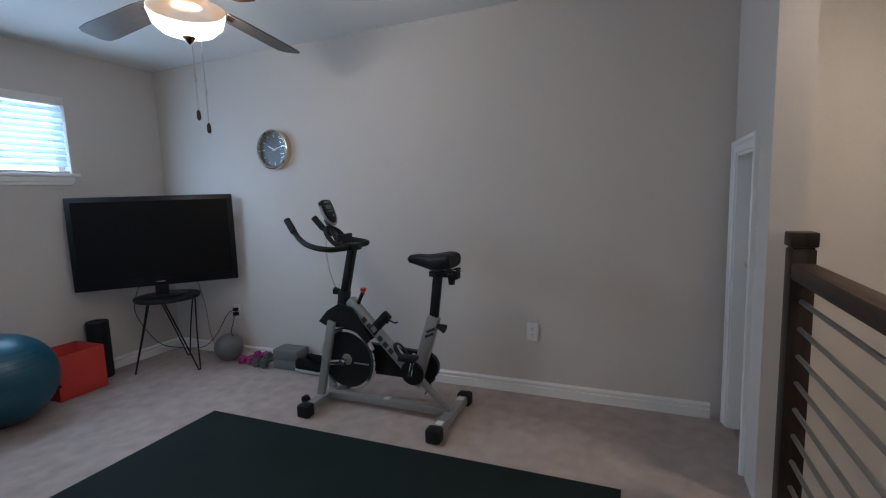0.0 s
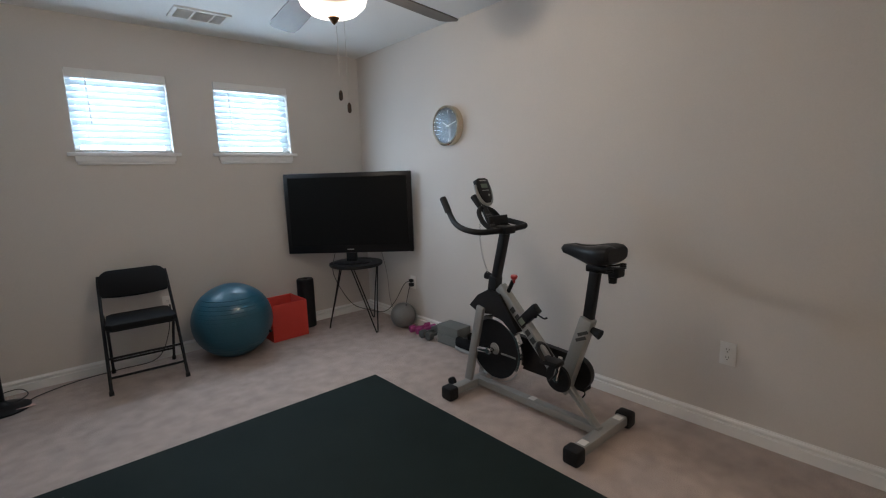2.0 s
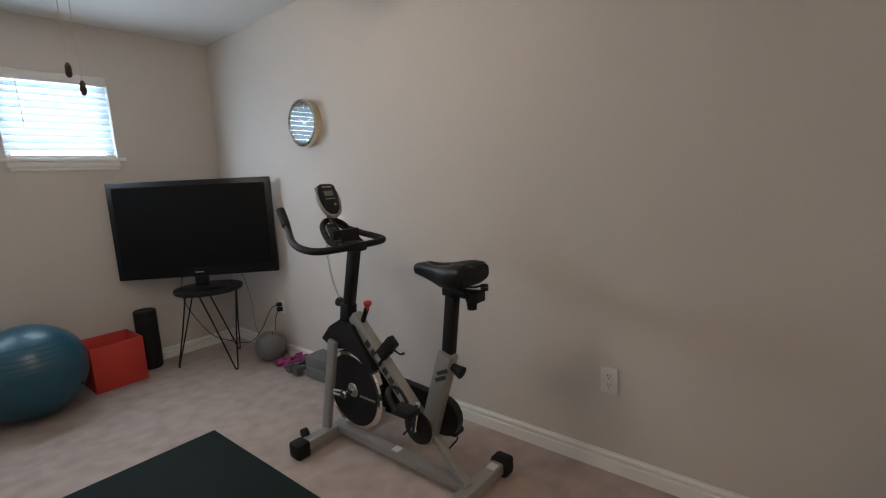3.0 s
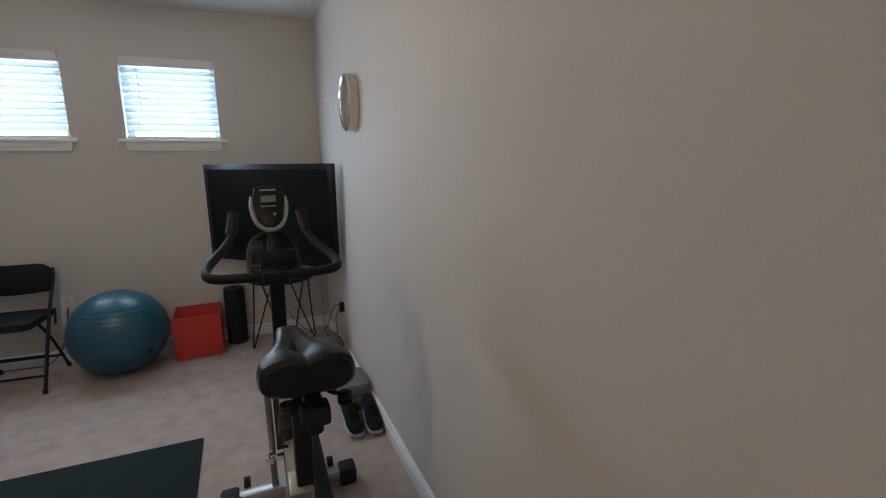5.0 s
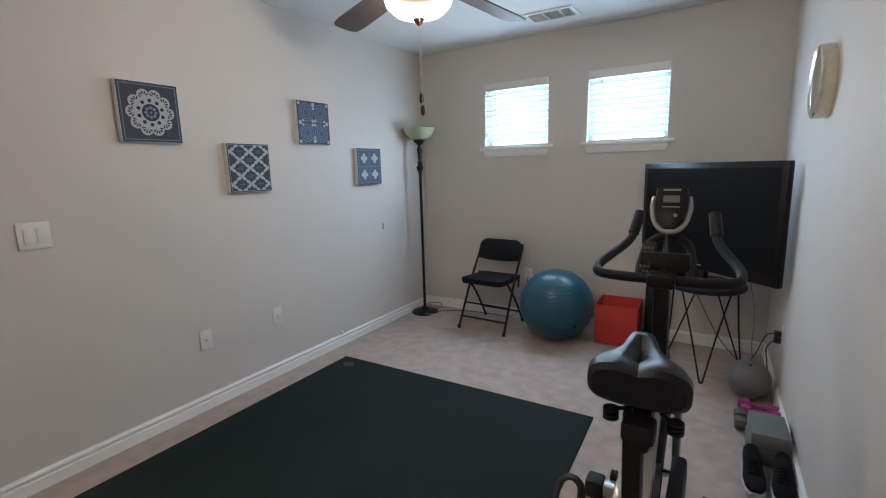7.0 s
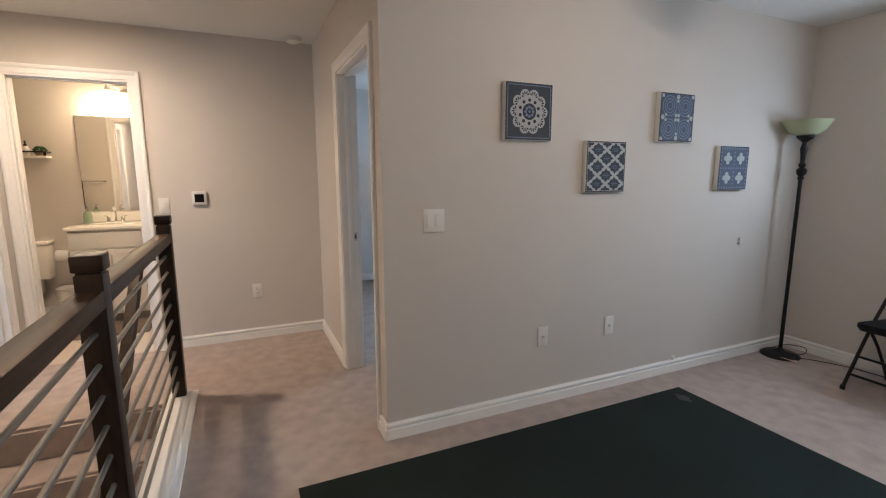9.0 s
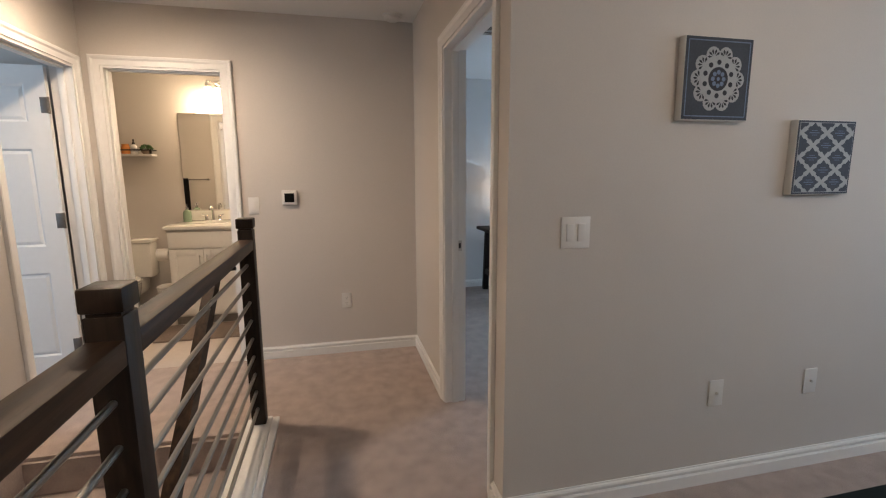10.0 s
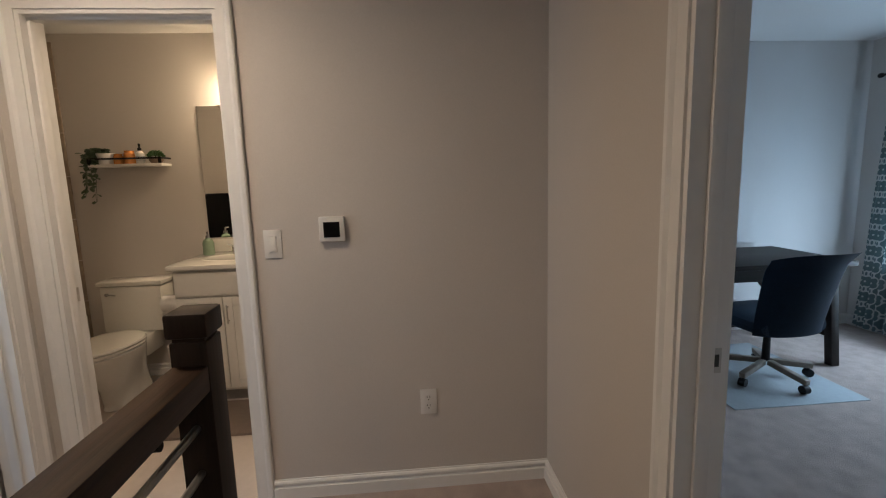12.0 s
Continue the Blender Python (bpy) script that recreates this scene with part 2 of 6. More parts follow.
def box(bm, x0, x1, y0, y1, z0, z1, bevel=0.0, m=None, seg=2):
    c = Matrix.Translation(((x0 + x1) / 2, (y0 + y1) / 2, (z0 + z1) / 2)) @ Matrix.Diagonal((abs(x1 - x0), abs(y1 - y0), abs(z1 - z0), 1))
    r = bmesh.ops.create_cube(bm, size=1, matrix=c)
    vs = r["verts"]
    if bevel:
        es = list({e for v in vs for e in v.link_edges})
        g = bmesh.ops.bevel(bm, geom=es, offset=bevel, segments=seg, profile=0.5, affect="EDGES")
        vs = list({v for f in g["faces"] for v in f.verts} | {v for v in vs if v.is_valid})
    if m is not None:
        bmesh.ops.transform(bm, matrix=m, verts=vs)
    return bm


def rod(bm, a, b, r, r2=None, seg=16):
    a, b = Vector(a), Vector(b)
    d = b - a
    m = Matrix.Translation((a + b) / 2) @ d.to_track_quat("Z", "Y").to_matrix().to_4x4()
    bmesh.ops.create_cone(bm, cap_ends=True, segments=seg, radius1=r, radius2=r if r2 is None else r2, depth=d.length, matrix=m)
    return bm


def lathe(bm, prof, seg=24, at=(0, 0, 0), m=None, ends="closed"):
    """A turned body. ends: closed by discs, open, or a ring whose profile closes on itself."""
    rings = []
    for r, z in prof:
        ring = []
        for i in range(seg):
            a = 2 * math.pi * i / seg
            p = V(max(r, 1e-4) * math.cos(a), max(r, 1e-4) * math.sin(a), z)
            p = (m @ p if m else p) + Vector(at)
            ring.append(bm.verts.new(p))
        rings.append(ring)
    for p, q in zip(rings, rings[1:] + (rings[:1] if ends == "ring" else [])):
        for i in range(seg):
            bm.faces.new((p[i], p[(i + 1) % seg], q[(i + 1) % seg], q[i]))
    if ends == "closed":
        for ring in (rings[0], rings[-1]):
            bm.faces.new(ring)
    return bm


def smooth_path(pts, steps=6):
    """Catmull-Rom through the points."""
    P = [Vector(p) for p in pts]
    P = [2 * P[0] - P[1]] + P + [2 * P[-1] - P[-2]]
    out = []
    for i in range(1, len(P) - 2):
        a, b, c, d = P[i - 1:i + 3]
        for s in range(steps):
            t = s / steps
            out.append(0.5 * (2 * b + (c - a) * t + (2 * a - 5 * b + 4 * c - d) * t * t + (3 * b - a - 3 * c + d) * t ** 3))
    out.append(P[-2])
    return out


def tube(bm, pts, r, seg=14, smooth=True, steps=6, flat=1.0):
    P = smooth_path(pts, steps) if smooth else [Vector(p) for p in pts]
    rings, side = [], None
    for i, p in enumerate(P):
        d = (P[min(i + 1, len(P) - 1)] - P[max(i - 1, 0)]).normalized()
        if side is None:
            side = d.orthogonal().normalized()
        side = (side - d * side.dot(d)).normalized()
        up = d.cross(side)
        rr = r(i / (len(P) - 1)) if callable(r) else r
        rings.append([bm.verts.new(p + side * rr * math.cos(2 * math.pi * k / seg) + up * rr * flat * math.sin(2 * math.pi * k / seg)) for k in range(seg)])
    for a, b in zip(rings, rings[1:]):
        for k in range(seg):
            bm.faces.new((a[k], a[(k + 1) % seg], b[(k + 1) % seg], b[k]))
    bm.faces.new(rings[0])
    bm.faces.new(rings[-1])
    return bm


def plate(bm, outline, thick, m=None, bevel=0.0):
    """A flat piece with the given outline in its x-y plane, thick along z."""
    t = bmesh.new()
    f = t.faces.new([t.verts.new((x, y, 0)) for x, y in outline])
    g = bmesh.ops.extrude_face_region(t, geom=[f])
    top = [v for v in g["geom"] if isinstance(v, bmesh.types.BMVert)]
    bmesh.ops.translate(t, vec=(0, 0, thick), verts=top)
    if bevel:
        tops = set(top)
        bmesh.ops.bevel(t, geom=[e for e in t.edges if e.verts[0] in tops and e.verts[1] in tops], offset=bevel, segments=2, profile=0.5, affect="EDGES")
    if m is not None:
        bmesh.ops.transform(t, matrix=m, verts=t.verts[:])
    me = bpy.data.meshes.new("piece")
    t.to_mesh(me)
    t.free()
    bm.from_mesh(me)
    bpy.data.meshes.remove(me)
    return bm


def ball(bm, c, r, seg=24, scale=(1, 1, 1)):
    bmesh.ops.create_uvsphere(bm, u_segments=seg, v_segments=seg // 2, radius=r, matrix=Matrix.Translation(c) @ Matrix.Diagonal((*scale, 1)))
    return bm


def disc(n, r, cx=0, cy=0, turn=0.0, squash=1.0):
    return [(cx + r * math.cos(2 * math.pi * i / n + turn), cy + r * squash * math.sin(2 * math.pi * i / n + turn)) for i in range(n)]


def finish(bm, name, mat, smooth=True):
    bmesh.ops.recalc_face_normals(bm, faces=bm.faces[:])
    me = bpy.data.meshes.new(name)
    bm.to_mesh(me)
    bm.free()
    me.materials.append(mat)
    if smooth:
        me.polygons.foreach_set("use_smooth", [True] * len(me.polygons))
        me.set_sharp_from_angle(angle=radians(27))
    return me


def part(name, bm, mat, parent, label="", smooth=True):
    ob = new(name, finish(bm, name, mat, smooth))
    ob.parent = parent
    if label:
        tagged(ob, label)
    return ob


def thing(name, label, category, m=None, group="", kind=""):
    ob = new(name)
    ob.empty_display_size = 0.05
    if m is not None:
        ob.matrix_world = m
    return tagged(ob, label, category, group, kind)


def solid(name, bm, mat, label, category, m=None, group="", kind="", smooth=True):
    ob = new(name, finish(bm, name, mat, smooth))
    if m is not None:
        ob.matrix_world = m
    return tagged(ob, label, category, group, kind)


def B(*a, **k):
    return box(bmesh.new(), *a, **k)


# ---- structure ----
def wall(name, along, a0, a1, f0, f1, holes=(), z0=0.0, z1=CZ, mat=PAINT, label="greige painted wall"):
    """A wall along x or y from a0 to a1, with faces at f0 and f1 and openings (from, to, sill, head)."""
    bm = bmesh.new()

    def piece(u0, u1, w0, w1):
        if u1 - u0 > 1e-4 and w1 - w0 > 1e-4:
            box(bm, *((u0, u1, f0, f1) if along == "x" else (f0, f1, u0, u1)), w0, w1)
    u = a0
    for h0, h1, s, t in sorted(holes):
        piece(u, h0, z0, z1)
        piece(h0, h1, z0, s)
        piece(h0, h1, t, z1)
        u = h1
    piece(u, a1, z0, z1)
    return solid(name, bm, mat, label, "wall", kind="structure", smooth=False)


W1, W2 = (0.685, 1.275, 1.545, 2.115), (1.595, 2.19, 1.545, 2.115)
OFD, BTD, SRD, ATD = (-0.99, -0.17), (-2.035, -1.31), (-1.855, -1.09), (2.47, 2.885)
OFW = (-3.4, -2.2, 0.58, 2.05)
wall("wall_north", "x", -T, EX + T, NY, NY + T, [W1, W2])
SKEW = 0.0145                        # the east wall leans west by this much a metre


def east(y):
    """The x of the east wall's face at y."""
    return EX - SKEW * (y - 0.1)


we = wall("wall_east", "y", SS - T, NY, EX, EX + T, z0=-2.8)
for v in we.data.vertices:
    v.co.x = east(v.co.y) + (v.co.x - EX)
wall("wall_west", "y", 0, NY, -T, 0)
wall("wall_attic_door", "x", 2.2, EX, SY + 0.03 - T, SY + 0.03, [(*ATD, 0, 1.48)])
wall("wall_stair_south", "x", WX, EX, SS - T, SS, [(*SRD, 0, DOOR)])
wall("wall_stair_south_low", "x", -0.92, EX, SS - T, SS, z0=-2.8, z1=-0.26)
wall("wall_hall_west", "y", SS - T, T, WX - T, WX, [(*BTD, 0, DOOR + 0.025)])
wall("wall_hall_north", "x", WX, -T, 0, T, [(*OFD, 0, DOOR)])
wall("wall_bath_west", "y", BS, BN, BW - T, BW)
wall("wall_bath_north", "x", BW - T, WX - T, BN, BN + T)
wall("wall_bath_south", "x", BW - T, WX - T, BS - T, BS)
wall("wall_bath_east", "y", BS - T, SS - T, WX - T, WX)
wall("wall_office_west", "y", 0, NY, OW - T, OW, mat=WALLCUT, label="pale painted office wall")
wall("wall_office_north", "x", OW - T, -T, NY, NY + T, [OFW], mat=WALLCUT, label="pale painted office wall with a window")
wall("wall_office_south", "x", OW, WX - T, 0, T, mat=WALLCUT, label="pale painted office wall")
wall("wall_bedroom_south", "x", WX, 1.2, -4.9, -4.8, mat=WALLCUT, label="pale painted bedroom wall")
wall("wall_bedroom_east", "y", -4.8, SS - T, 1.1, 1.2, mat=WALLCUT, label="pale painted bedroom wall")
wall("wall_bedroom_west", "y", -4.8, BS - T, WX - T, WX, mat=WALLCUT, label="pale painted bedroom wall")
wall("wall_stairwell_north", "x", -0.92, EX, SY - T, SY - 0.02, z0=-2.8, z1=-0.26)
wall("wall_stairwell_west", "y", SS, SY - T, -1.02, -0.92, z0=-2.8, z1=-0.26)
solid("floor", B(OW, EX, SY, NY, -0.25, 0), CARPET, "taupe cut pile carpet over the room and hall", "carpet", kind="structure", smooth=False)
solid("floor_landing", B(WX, -0.92, SS, SY, -0.25, 0), CARPET, "taupe cut pile carpet on the stair landing", "carpet", kind="structure", smooth=False)
solid("floor_bathroom", B(BW, WX, BS, BN, -0.25, -0.003), TILE, "pale bathroom floor beside the hall carpet", "floor", kind="structure", smooth=False)
solid("floor_bedroom", B(WX, 1.1, -4.8, SS, -0.25, -0.002), CARPET, "taupe bedroom carpet", "carpet", kind="structure", smooth=False)
solid("floor_below", B(-0.92, EX, SS, SY, -2.8, -2.7), CARPET, "carpeted floor at the foot of the stairs", "floor", kind="structure", smooth=False)
solid("ceiling", B(OW - T, EX + T, -4.9, NY + T, CZ, CZ + 0.12), CEIL, "white textured ceiling", "ceiling", kind="structure", smooth=False)

BB = [(0, 0), (0.017, 0), (0.017, 0.05), (0.0165, 0.053), (0.006, 0.056), (0.006, 0.064), (0.0135, 0.067), (0.0145, 0.075), (0.011, 0.082), (0.005, 0.085), (0.0045, 0.09), (0, 0.09)]


def run_of(name, prof, a, b, mat, label, category, face):
    """A moulding of the given profile (out, up) from a to b on the floor; face: the way it faces."""
    a, b, f = Vector((*a, 0)), Vector((*b, 0)), Vector((*face, 0))
    bm = bmesh.new()
    ra = [bm.verts.new(a + f * (o + 0.0005) + Vector((0, 0, u))) for o, u in prof]
    rb = [bm.verts.new(b + f * (o + 0.0005) + Vector((0, 0, u))) for o, u in prof]
    k = len(prof)
    for i in range(k):
        bm.faces.new((ra[i], ra[(i + 1) % k], rb[(i + 1) % k], rb[i]))
    bm.faces.new(ra)
    bm.faces.new(rb)
    return solid(name, bm, mat, label, category, kind="structure", smooth=False)


CW = 0.062
for a, b, f in (((0, 0), (0, NY), (1, 0)), ((0.015, NY), (east(NY) - 0.012, NY), (0, -1)), ((east(-0.92), -0.92), (east(NY), NY), (-1, 0)),
                ((WX, BTD[1] + CW), (WX, 0), (1, 0)), ((WX + 0.015, 0), (OFD[0] - CW, 0), (0, -1)), ((OFD[1] + CW, 0), (0.015, 0), (0, -1)),
                ((OW, T), (OW, NY), (1, 0)), ((OW + 0.015, NY), (-T, NY), (0, -1)), 
                ((WX, SS), (SRD[0] - CW, SS), (0, 1)), ((BW, -2.93), (BW, -2.1), (1, 0))):
    run_of("baseboard", BB, a, b, TRIM, "white painted baseboard along the wall", "baseboard", f)


CASE = [(0.0, 0.0005), (0.0, 0.008), (0.012, 0.0095), (0.032, 0.0115), (0.043, 0.019), (0.056, 0.0195), (0.061, 0.016), (CW, 0.0005)]


def casing(bm, w, h, out):
    """A moulded door surround, mitred at its corners, about an opening 0..w, h high; faces +y * out."""
    rings = [[bm.verts.new(p) for p in ((-d, o * out, 0), (-d, o * out, h + d), (w + d, o * out, h + d), (w + d, o * out, 0))] for d, o in CASE]
    for p, q in zip(rings, rings[1:]):
        for i in range(3):
            bm.faces.new((p[i], p[i + 1], q[i + 1], q[i]))
    for i in (0, 3):
        bm.faces.new([r[i] for r in rings])
    return bm


def doorway(name, m, w, h, label, sides=(-1, 1), stop=0.06):
    """A doorway through a wall of thickness T: surrounds, jambs and stops. x runs along the opening, the wall fills y 0..T."""
    d = thing(name, label, "door frame", m, kind="structure")
    if -1 in sides:
        part("casing", casing(bmesh.new(), w, h, -1), TRIM, d)
    if 1 in sides:
        bm = casing(bmesh.new(), w, h, 1)
        bmesh.ops.translate(bm, vec=(0, T, 0), verts=bm.verts[:])
        part("casing", bm, TRIM, d)
    for x0, x1 in ((0.0005, 0.016), (w - 0.016, w - 0.0005)):
        part("jamb", B(x0, x1, -0.001, T + 0.001, 0, h - 0.016), TRIM, d, smooth=False)
    part("head_jamb", B(0.0005, w - 0.0005, -0.001, T + 0.001, h - 0.016, h - 0.0005), TRIM, d, smooth=False)
    bm = bmesh.new()
    for x0, x1 in ((0.016, 0.027), (w - 0.027, w - 0.016)):
        box(bm, x0, x1, stop - 0.018, stop + 0.018, 0, h - 0.027, bevel=0.002)
    box(bm, 0.016, w - 0.016, stop - 0.018, stop + 0.018, h - 0.027, h - 0.016)
    part("door_stop", bm, TRIM, d)
    return d


def panel_leaf(bm, w, h, t, rows):
    """A moulded panel door leaf in the x-z plane, its front at y=0, t thick; rows: (z0, z1) of pairs of panels."""
    xs = [0, 0.11, w / 2 - 0.05, w / 2 + 0.05, w - 0.11, w]
    zs = sorted({0, h, *[z for r in rows for z in r]})
    for y, s in ((0, -1), (t, 1)):
        grid = [[bm.verts.new((x, y, z)) for z in zs] for x in xs]
        wells = []
        for i in range(5):
            for j in range(len(zs) - 1):
                f = bm.faces.new((grid[i][j], grid[i + 1][j], grid[i + 1][j + 1], grid[i][j + 1]))
                if i in (1, 3) and any(abs(zs[j] - r[0]) < 1e-6 for r in rows):
                    wells.append(f)
        bmesh.ops.recalc_face_normals(bm, faces=bm.faces[:])
        for f in wells:
            f.normal_update()
            if f.normal.y * s < 0:
                f.normal_flip()
        bmesh.ops.inset_individual(bm, faces=wells, thickness=0.018, depth=-0.009)
        bmesh.ops.inset_individual(bm, faces=wells, thickness=0.025, depth=0.006)
    for x0, x1, y0, y1, z0, z1 in ((0, 0.001, 0.0005, t - 0.0005, 0, h), (w - 0.001, w, 0.0005, t - 0.0005, 0, h), (0.001, w - 0.001, 0.0005, t - 0.0005, h - 0.001, h)):
        box(bm, x0, x1, y0, y1, z0, z1)
    return bm


def hinge(parent, x, y, z, mat=HINGE):
    h = part("hinge", B(x - 0.003, x + 0.036, y - 0.003, y + 0.003, z - 0.047, z + 0.047, bevel=0.0025), mat, parent, "dull nickel hinge")
    part("hinge_pin", rod(bmesh.new(), (x - 0.004, y - 0.006, z - 0.05), (x - 0.004, y - 0.006, z + 0.05), 0.007), mat, h)


def lever(parent, x, y, z, way):
    k = part("door_handle", rod(bmesh.new(), (x, y, z), (x, y + 0.012 * way, z), 0.028, seg=20), NICKEL, parent, "satin nickel door knob")
    bm = bmesh.new()
    rod(bm, (x, y + 0.012 * way, z), (x, y + 0.04 * way, z), 0.011)
    ball(bm, (x, y + 0.055 * way, z), 0.026, 16)
    part("knob", bm, NICKEL, k)


# office doorway, in the hall's north wall
d1 = doorway("door_1", pose(OFD[0], 0, 0), OFD[1] - OFD[0], DOOR, "white cased opening from the hall into the office")
part("strike_plate", B(0.016, 0.0185, 0.075, 0.1, 0.93, 0.99), NICKEL, d1, "satin nickel strike plate")
part("strike_hole", B(0.0186, 0.0192, 0.081, 0.094, 0.945, 0.975), SLOT, d1)
# bathroom doorway, in the hall's west wall
d2 = doorway("door_2", pose(WX, BTD[0], 0, 0, 0, 90), BTD[1] - BTD[0], DOOR + 0.025, "white cased opening from the hall into the bathroom", stop=0.05)
part("strike_plate", B(0.016, 0.0185, 0.07, 0.095, 0.93, 0.99), NICKEL, d2, "satin nickel strike plate")
for z in (0.25, 1.05, 1.82):
    part("hinge", B(BTD[1] - BTD[0] - 0.0185, BTD[1] - BTD[0] - 0.016, 0.085, 0.119, z - 0.045, z + 0.045), HINGE, d2, "dull nickel hinge")
# bedroom doorway, in the south wall of the landing, with its leaf swung into the room
d3 = doorway("door_3", pose(SRD[0], SS - T, 0), SRD[1] - SRD[0], DOOR, "white panelled door standing open into the bedroom", stop=0.06)
ROWS = [(0.2, 0.75), (0.92, 1.52), (1.68, 1.9)]
leaf = part("door_leaf", panel_leaf(bmesh.new(), 0.72, 2.01, 0.035, ROWS), TRIM, d3, smooth=False)
leaf.matrix_local = pose(0.022, -0.012, 0.012, 0, 0, -88)
for z in (0.26, 1.08, 1.78):
    hinge(leaf, 0.002, 0.036, z)
# low attic door in the short wall beside the stairs
d4 = doorway("door_4", pose(ATD[0], SY + 0.03 - T, 0), ATD[1] - ATD[0], 1.48, "low white attic door, closed, beside the stair rail", sides=(1,), stop=-0.02)
leaf = part("door_leaf", B(0.028, ATD[1] - ATD[0] - 0.03, -0.03, 0.005, 0.012, 1.462, bevel=0.002), TRIM, d4)
lever(leaf, ATD[1] - ATD[0] - 0.08, 0.005, 0.92, 1)


# ---- windows ----
def window(name, x0, x1, z0, z1, label, pitch=0.044, stool=True, wand=True):
    w, h = x1 - x0, z1 - z0
    d = thing(name, label, "window", pose(x0, NY, z0), kind="structure")
    bm = bmesh.new()
    for a, b, c, e in ((0, 0.04, 0, h), (w - 0.04, w, 0, h), (0.04, w - 0.04, 0, 0.04), (0.04, w - 0.04, h - 0.04, h)):
        box(bm, a, b, 0.085, T - 0.002, c, e)
    if h > 1:
        box(bm, 0.04, w - 0.04, 0.08, T - 0.002, h * 0.5 - 0.025, h * 0.5 + 0.025)
    part("window_frame", bm, PLASTIC, d, "white vinyl window frame", smooth=False)
    pane = part("pane", B(0.04, w - 0.04, 0.1, 0.104, 0.04, h - 0.04), GLASS, d, smooth=False)
    pane.visible_shadow = False
    bm = bmesh.new()
    box(bm, -0.045, w + 0.045, -0.03, 0.03, -0.006, 0.018, bevel=0.004)
    box(bm, 0.004, w - 0.001, -0.015, -0.0005, -0.066, -0.045, bevel=0.004)
    box(bm, -0.006, w + 0.008, -0.02, -0.0005, -0.046, -0.006, bevel=0.006)
    part("window_sill", bm, TRIM, d, "white painted sill with an apron board")
    part("head_rail", B(0.004, w - 0.004, -0.012, 0.05, h - 0.06, h - 0.002, bevel=0.004), PLASTIC, d, "white blind head rail")
    part("bottom_rail", B(0.006, w - 0.006, 0.008, 0.055, 0.022, 0.038, bevel=0.003), PLASTIC, d)
    if wand:
        part("tilt_wand", rod(bmesh.new(), (0.11, -0.004, h - 0.06), (0.115, -0.004, h - 0.36 if h < 1 else h - 0.8), 0.0035, seg=8), PLASTIC, d)
    bm = bmesh.new()
    for x in (w * 0.15, w * 0.85):
        rod(bm, (x, 0.008, 0.03), (x, 0.008, h - 0.05), 0.0012, seg=6)
    part("ladder_cord", bm, PLASTIC, d)
    bm = B(0.006, w - 0.006, -0.025, 0.025, -0.0013, 0.0013)
    slat = finish(bm, "slat", SLAT, False)
    z = h - 0.085
    while z > 0.05:
        s = new("slat", slat)
        s.parent = d
        s.matrix_local = pose(0, 0.034, z, 57, 0, 0)
        z -= pitch
    return d


window("window_1", *W1, "small high window with white slatted blind and painted sill")
window("window_2", *W2, "small high window with white slatted blind and painted sill")
window("window_3", *OFW, "tall office window with white slatted blind behind a curtain", pitch=0.047)


# ---- stairs and rail ----
stairs = thing("staircase", "carpeted stairs going down beside the rail", "stairs", pose(-0.92, SY - T, 0), kind="structure")
stepbm = bmesh.new()
box(stepbm, 0, 0.285, -(SY - T - SS), 0, -0.205, 0, bevel=0.02)
stepme = finish(stepbm, "step", CARPET)
for i in range(13):
    s = new("step", stepme)
    s.parent = stairs
    s.matrix_local = Matrix.Translation((i * 0.26 - 0.02 if i else -0.02, 0, -0.19 * (i + 1)))
bm = bmesh.new()
for i in range(13):
    box(bm, i * 0.26, i * 0.26 + 0.02, -(SY - T - SS), 0, -0.19 * (i + 1), -0.19 * i - 0.02)
part("riser", bm, CARPET, stairs, smooth=False)

RX, RY = (-0.95, 0.522, 2.03), -1.052
rail = thing("stair_railing", "dark stained wood railing with grey steel rods along the stairwell", "railing", pose(0, RY, 0))
for x in RX:
    p = part("newel_post", B(x - 0.036, x + 0.036, -0.036, 0.036, 0.02, 1.092, bevel=0.003), POSTWOOD, rail)
    bm = bmesh.new()
    box(bm, x - 0.031, x + 0.031, -0.031, 0.031, 1.088, 1.104)
    box(bm, x - 0.041, x + 0.041, -0.041, 0.041, 1.1, 1.151, bevel=0.006)
    part("post_cap", bm, POSTWOOD, p)
for a, b in zip(RX, RX[1:]):
    part("top_rail", B(a + 0.0355, b - 0.0355, -0.0355, 0.0355, 0.99, 1.045, bevel=0.005), WOOD, rail)
    for i in range(9):
        z = 0.912 - 0.098 * i
        part("steel_rod", rod(bmesh.new(), (a + 0.03, 0, z), (b - 0.03, 0, z), 0.0085, seg=10), STEEL, rail)
bm = bmesh.new()
box(bm, -1.01, 2.196, -0.075, 0.095, 0.0, 0.022, bevel=0.004)
box(bm, -1.0, 2.196, -0.055, 0.06, 0.02, 0.034, bevel=0.003)
part("base_board", bm, TRIM, rail, "white painted base board under the rail")
# handrail that follows the stairs on the stairwell side
hand = thing("stair_handrail", "dark stained wooden handrail sloping down with the stairs", "handrail", pose(0, -1.145, 0))
bm = bmesh.new()
plate(bm, [(-0.92, 0.895), (-0.66, 0.895), (1.6, -0.87), (1.6, -0.78), (-0.63, 0.955), (-0.92, 0.955)], 0.045, pose(0, 0.0225, 0, 90, 0, 0), 0.006)
part("rail_bar", bm, WOOD, hand)
for x, z in ((-0.86, 0.91), (0.5, -0.02)):
    part("bracket", rod(bmesh.new(), (x, 0.02, z), (x, 0.05, z), 0.01), BLACK, hand)


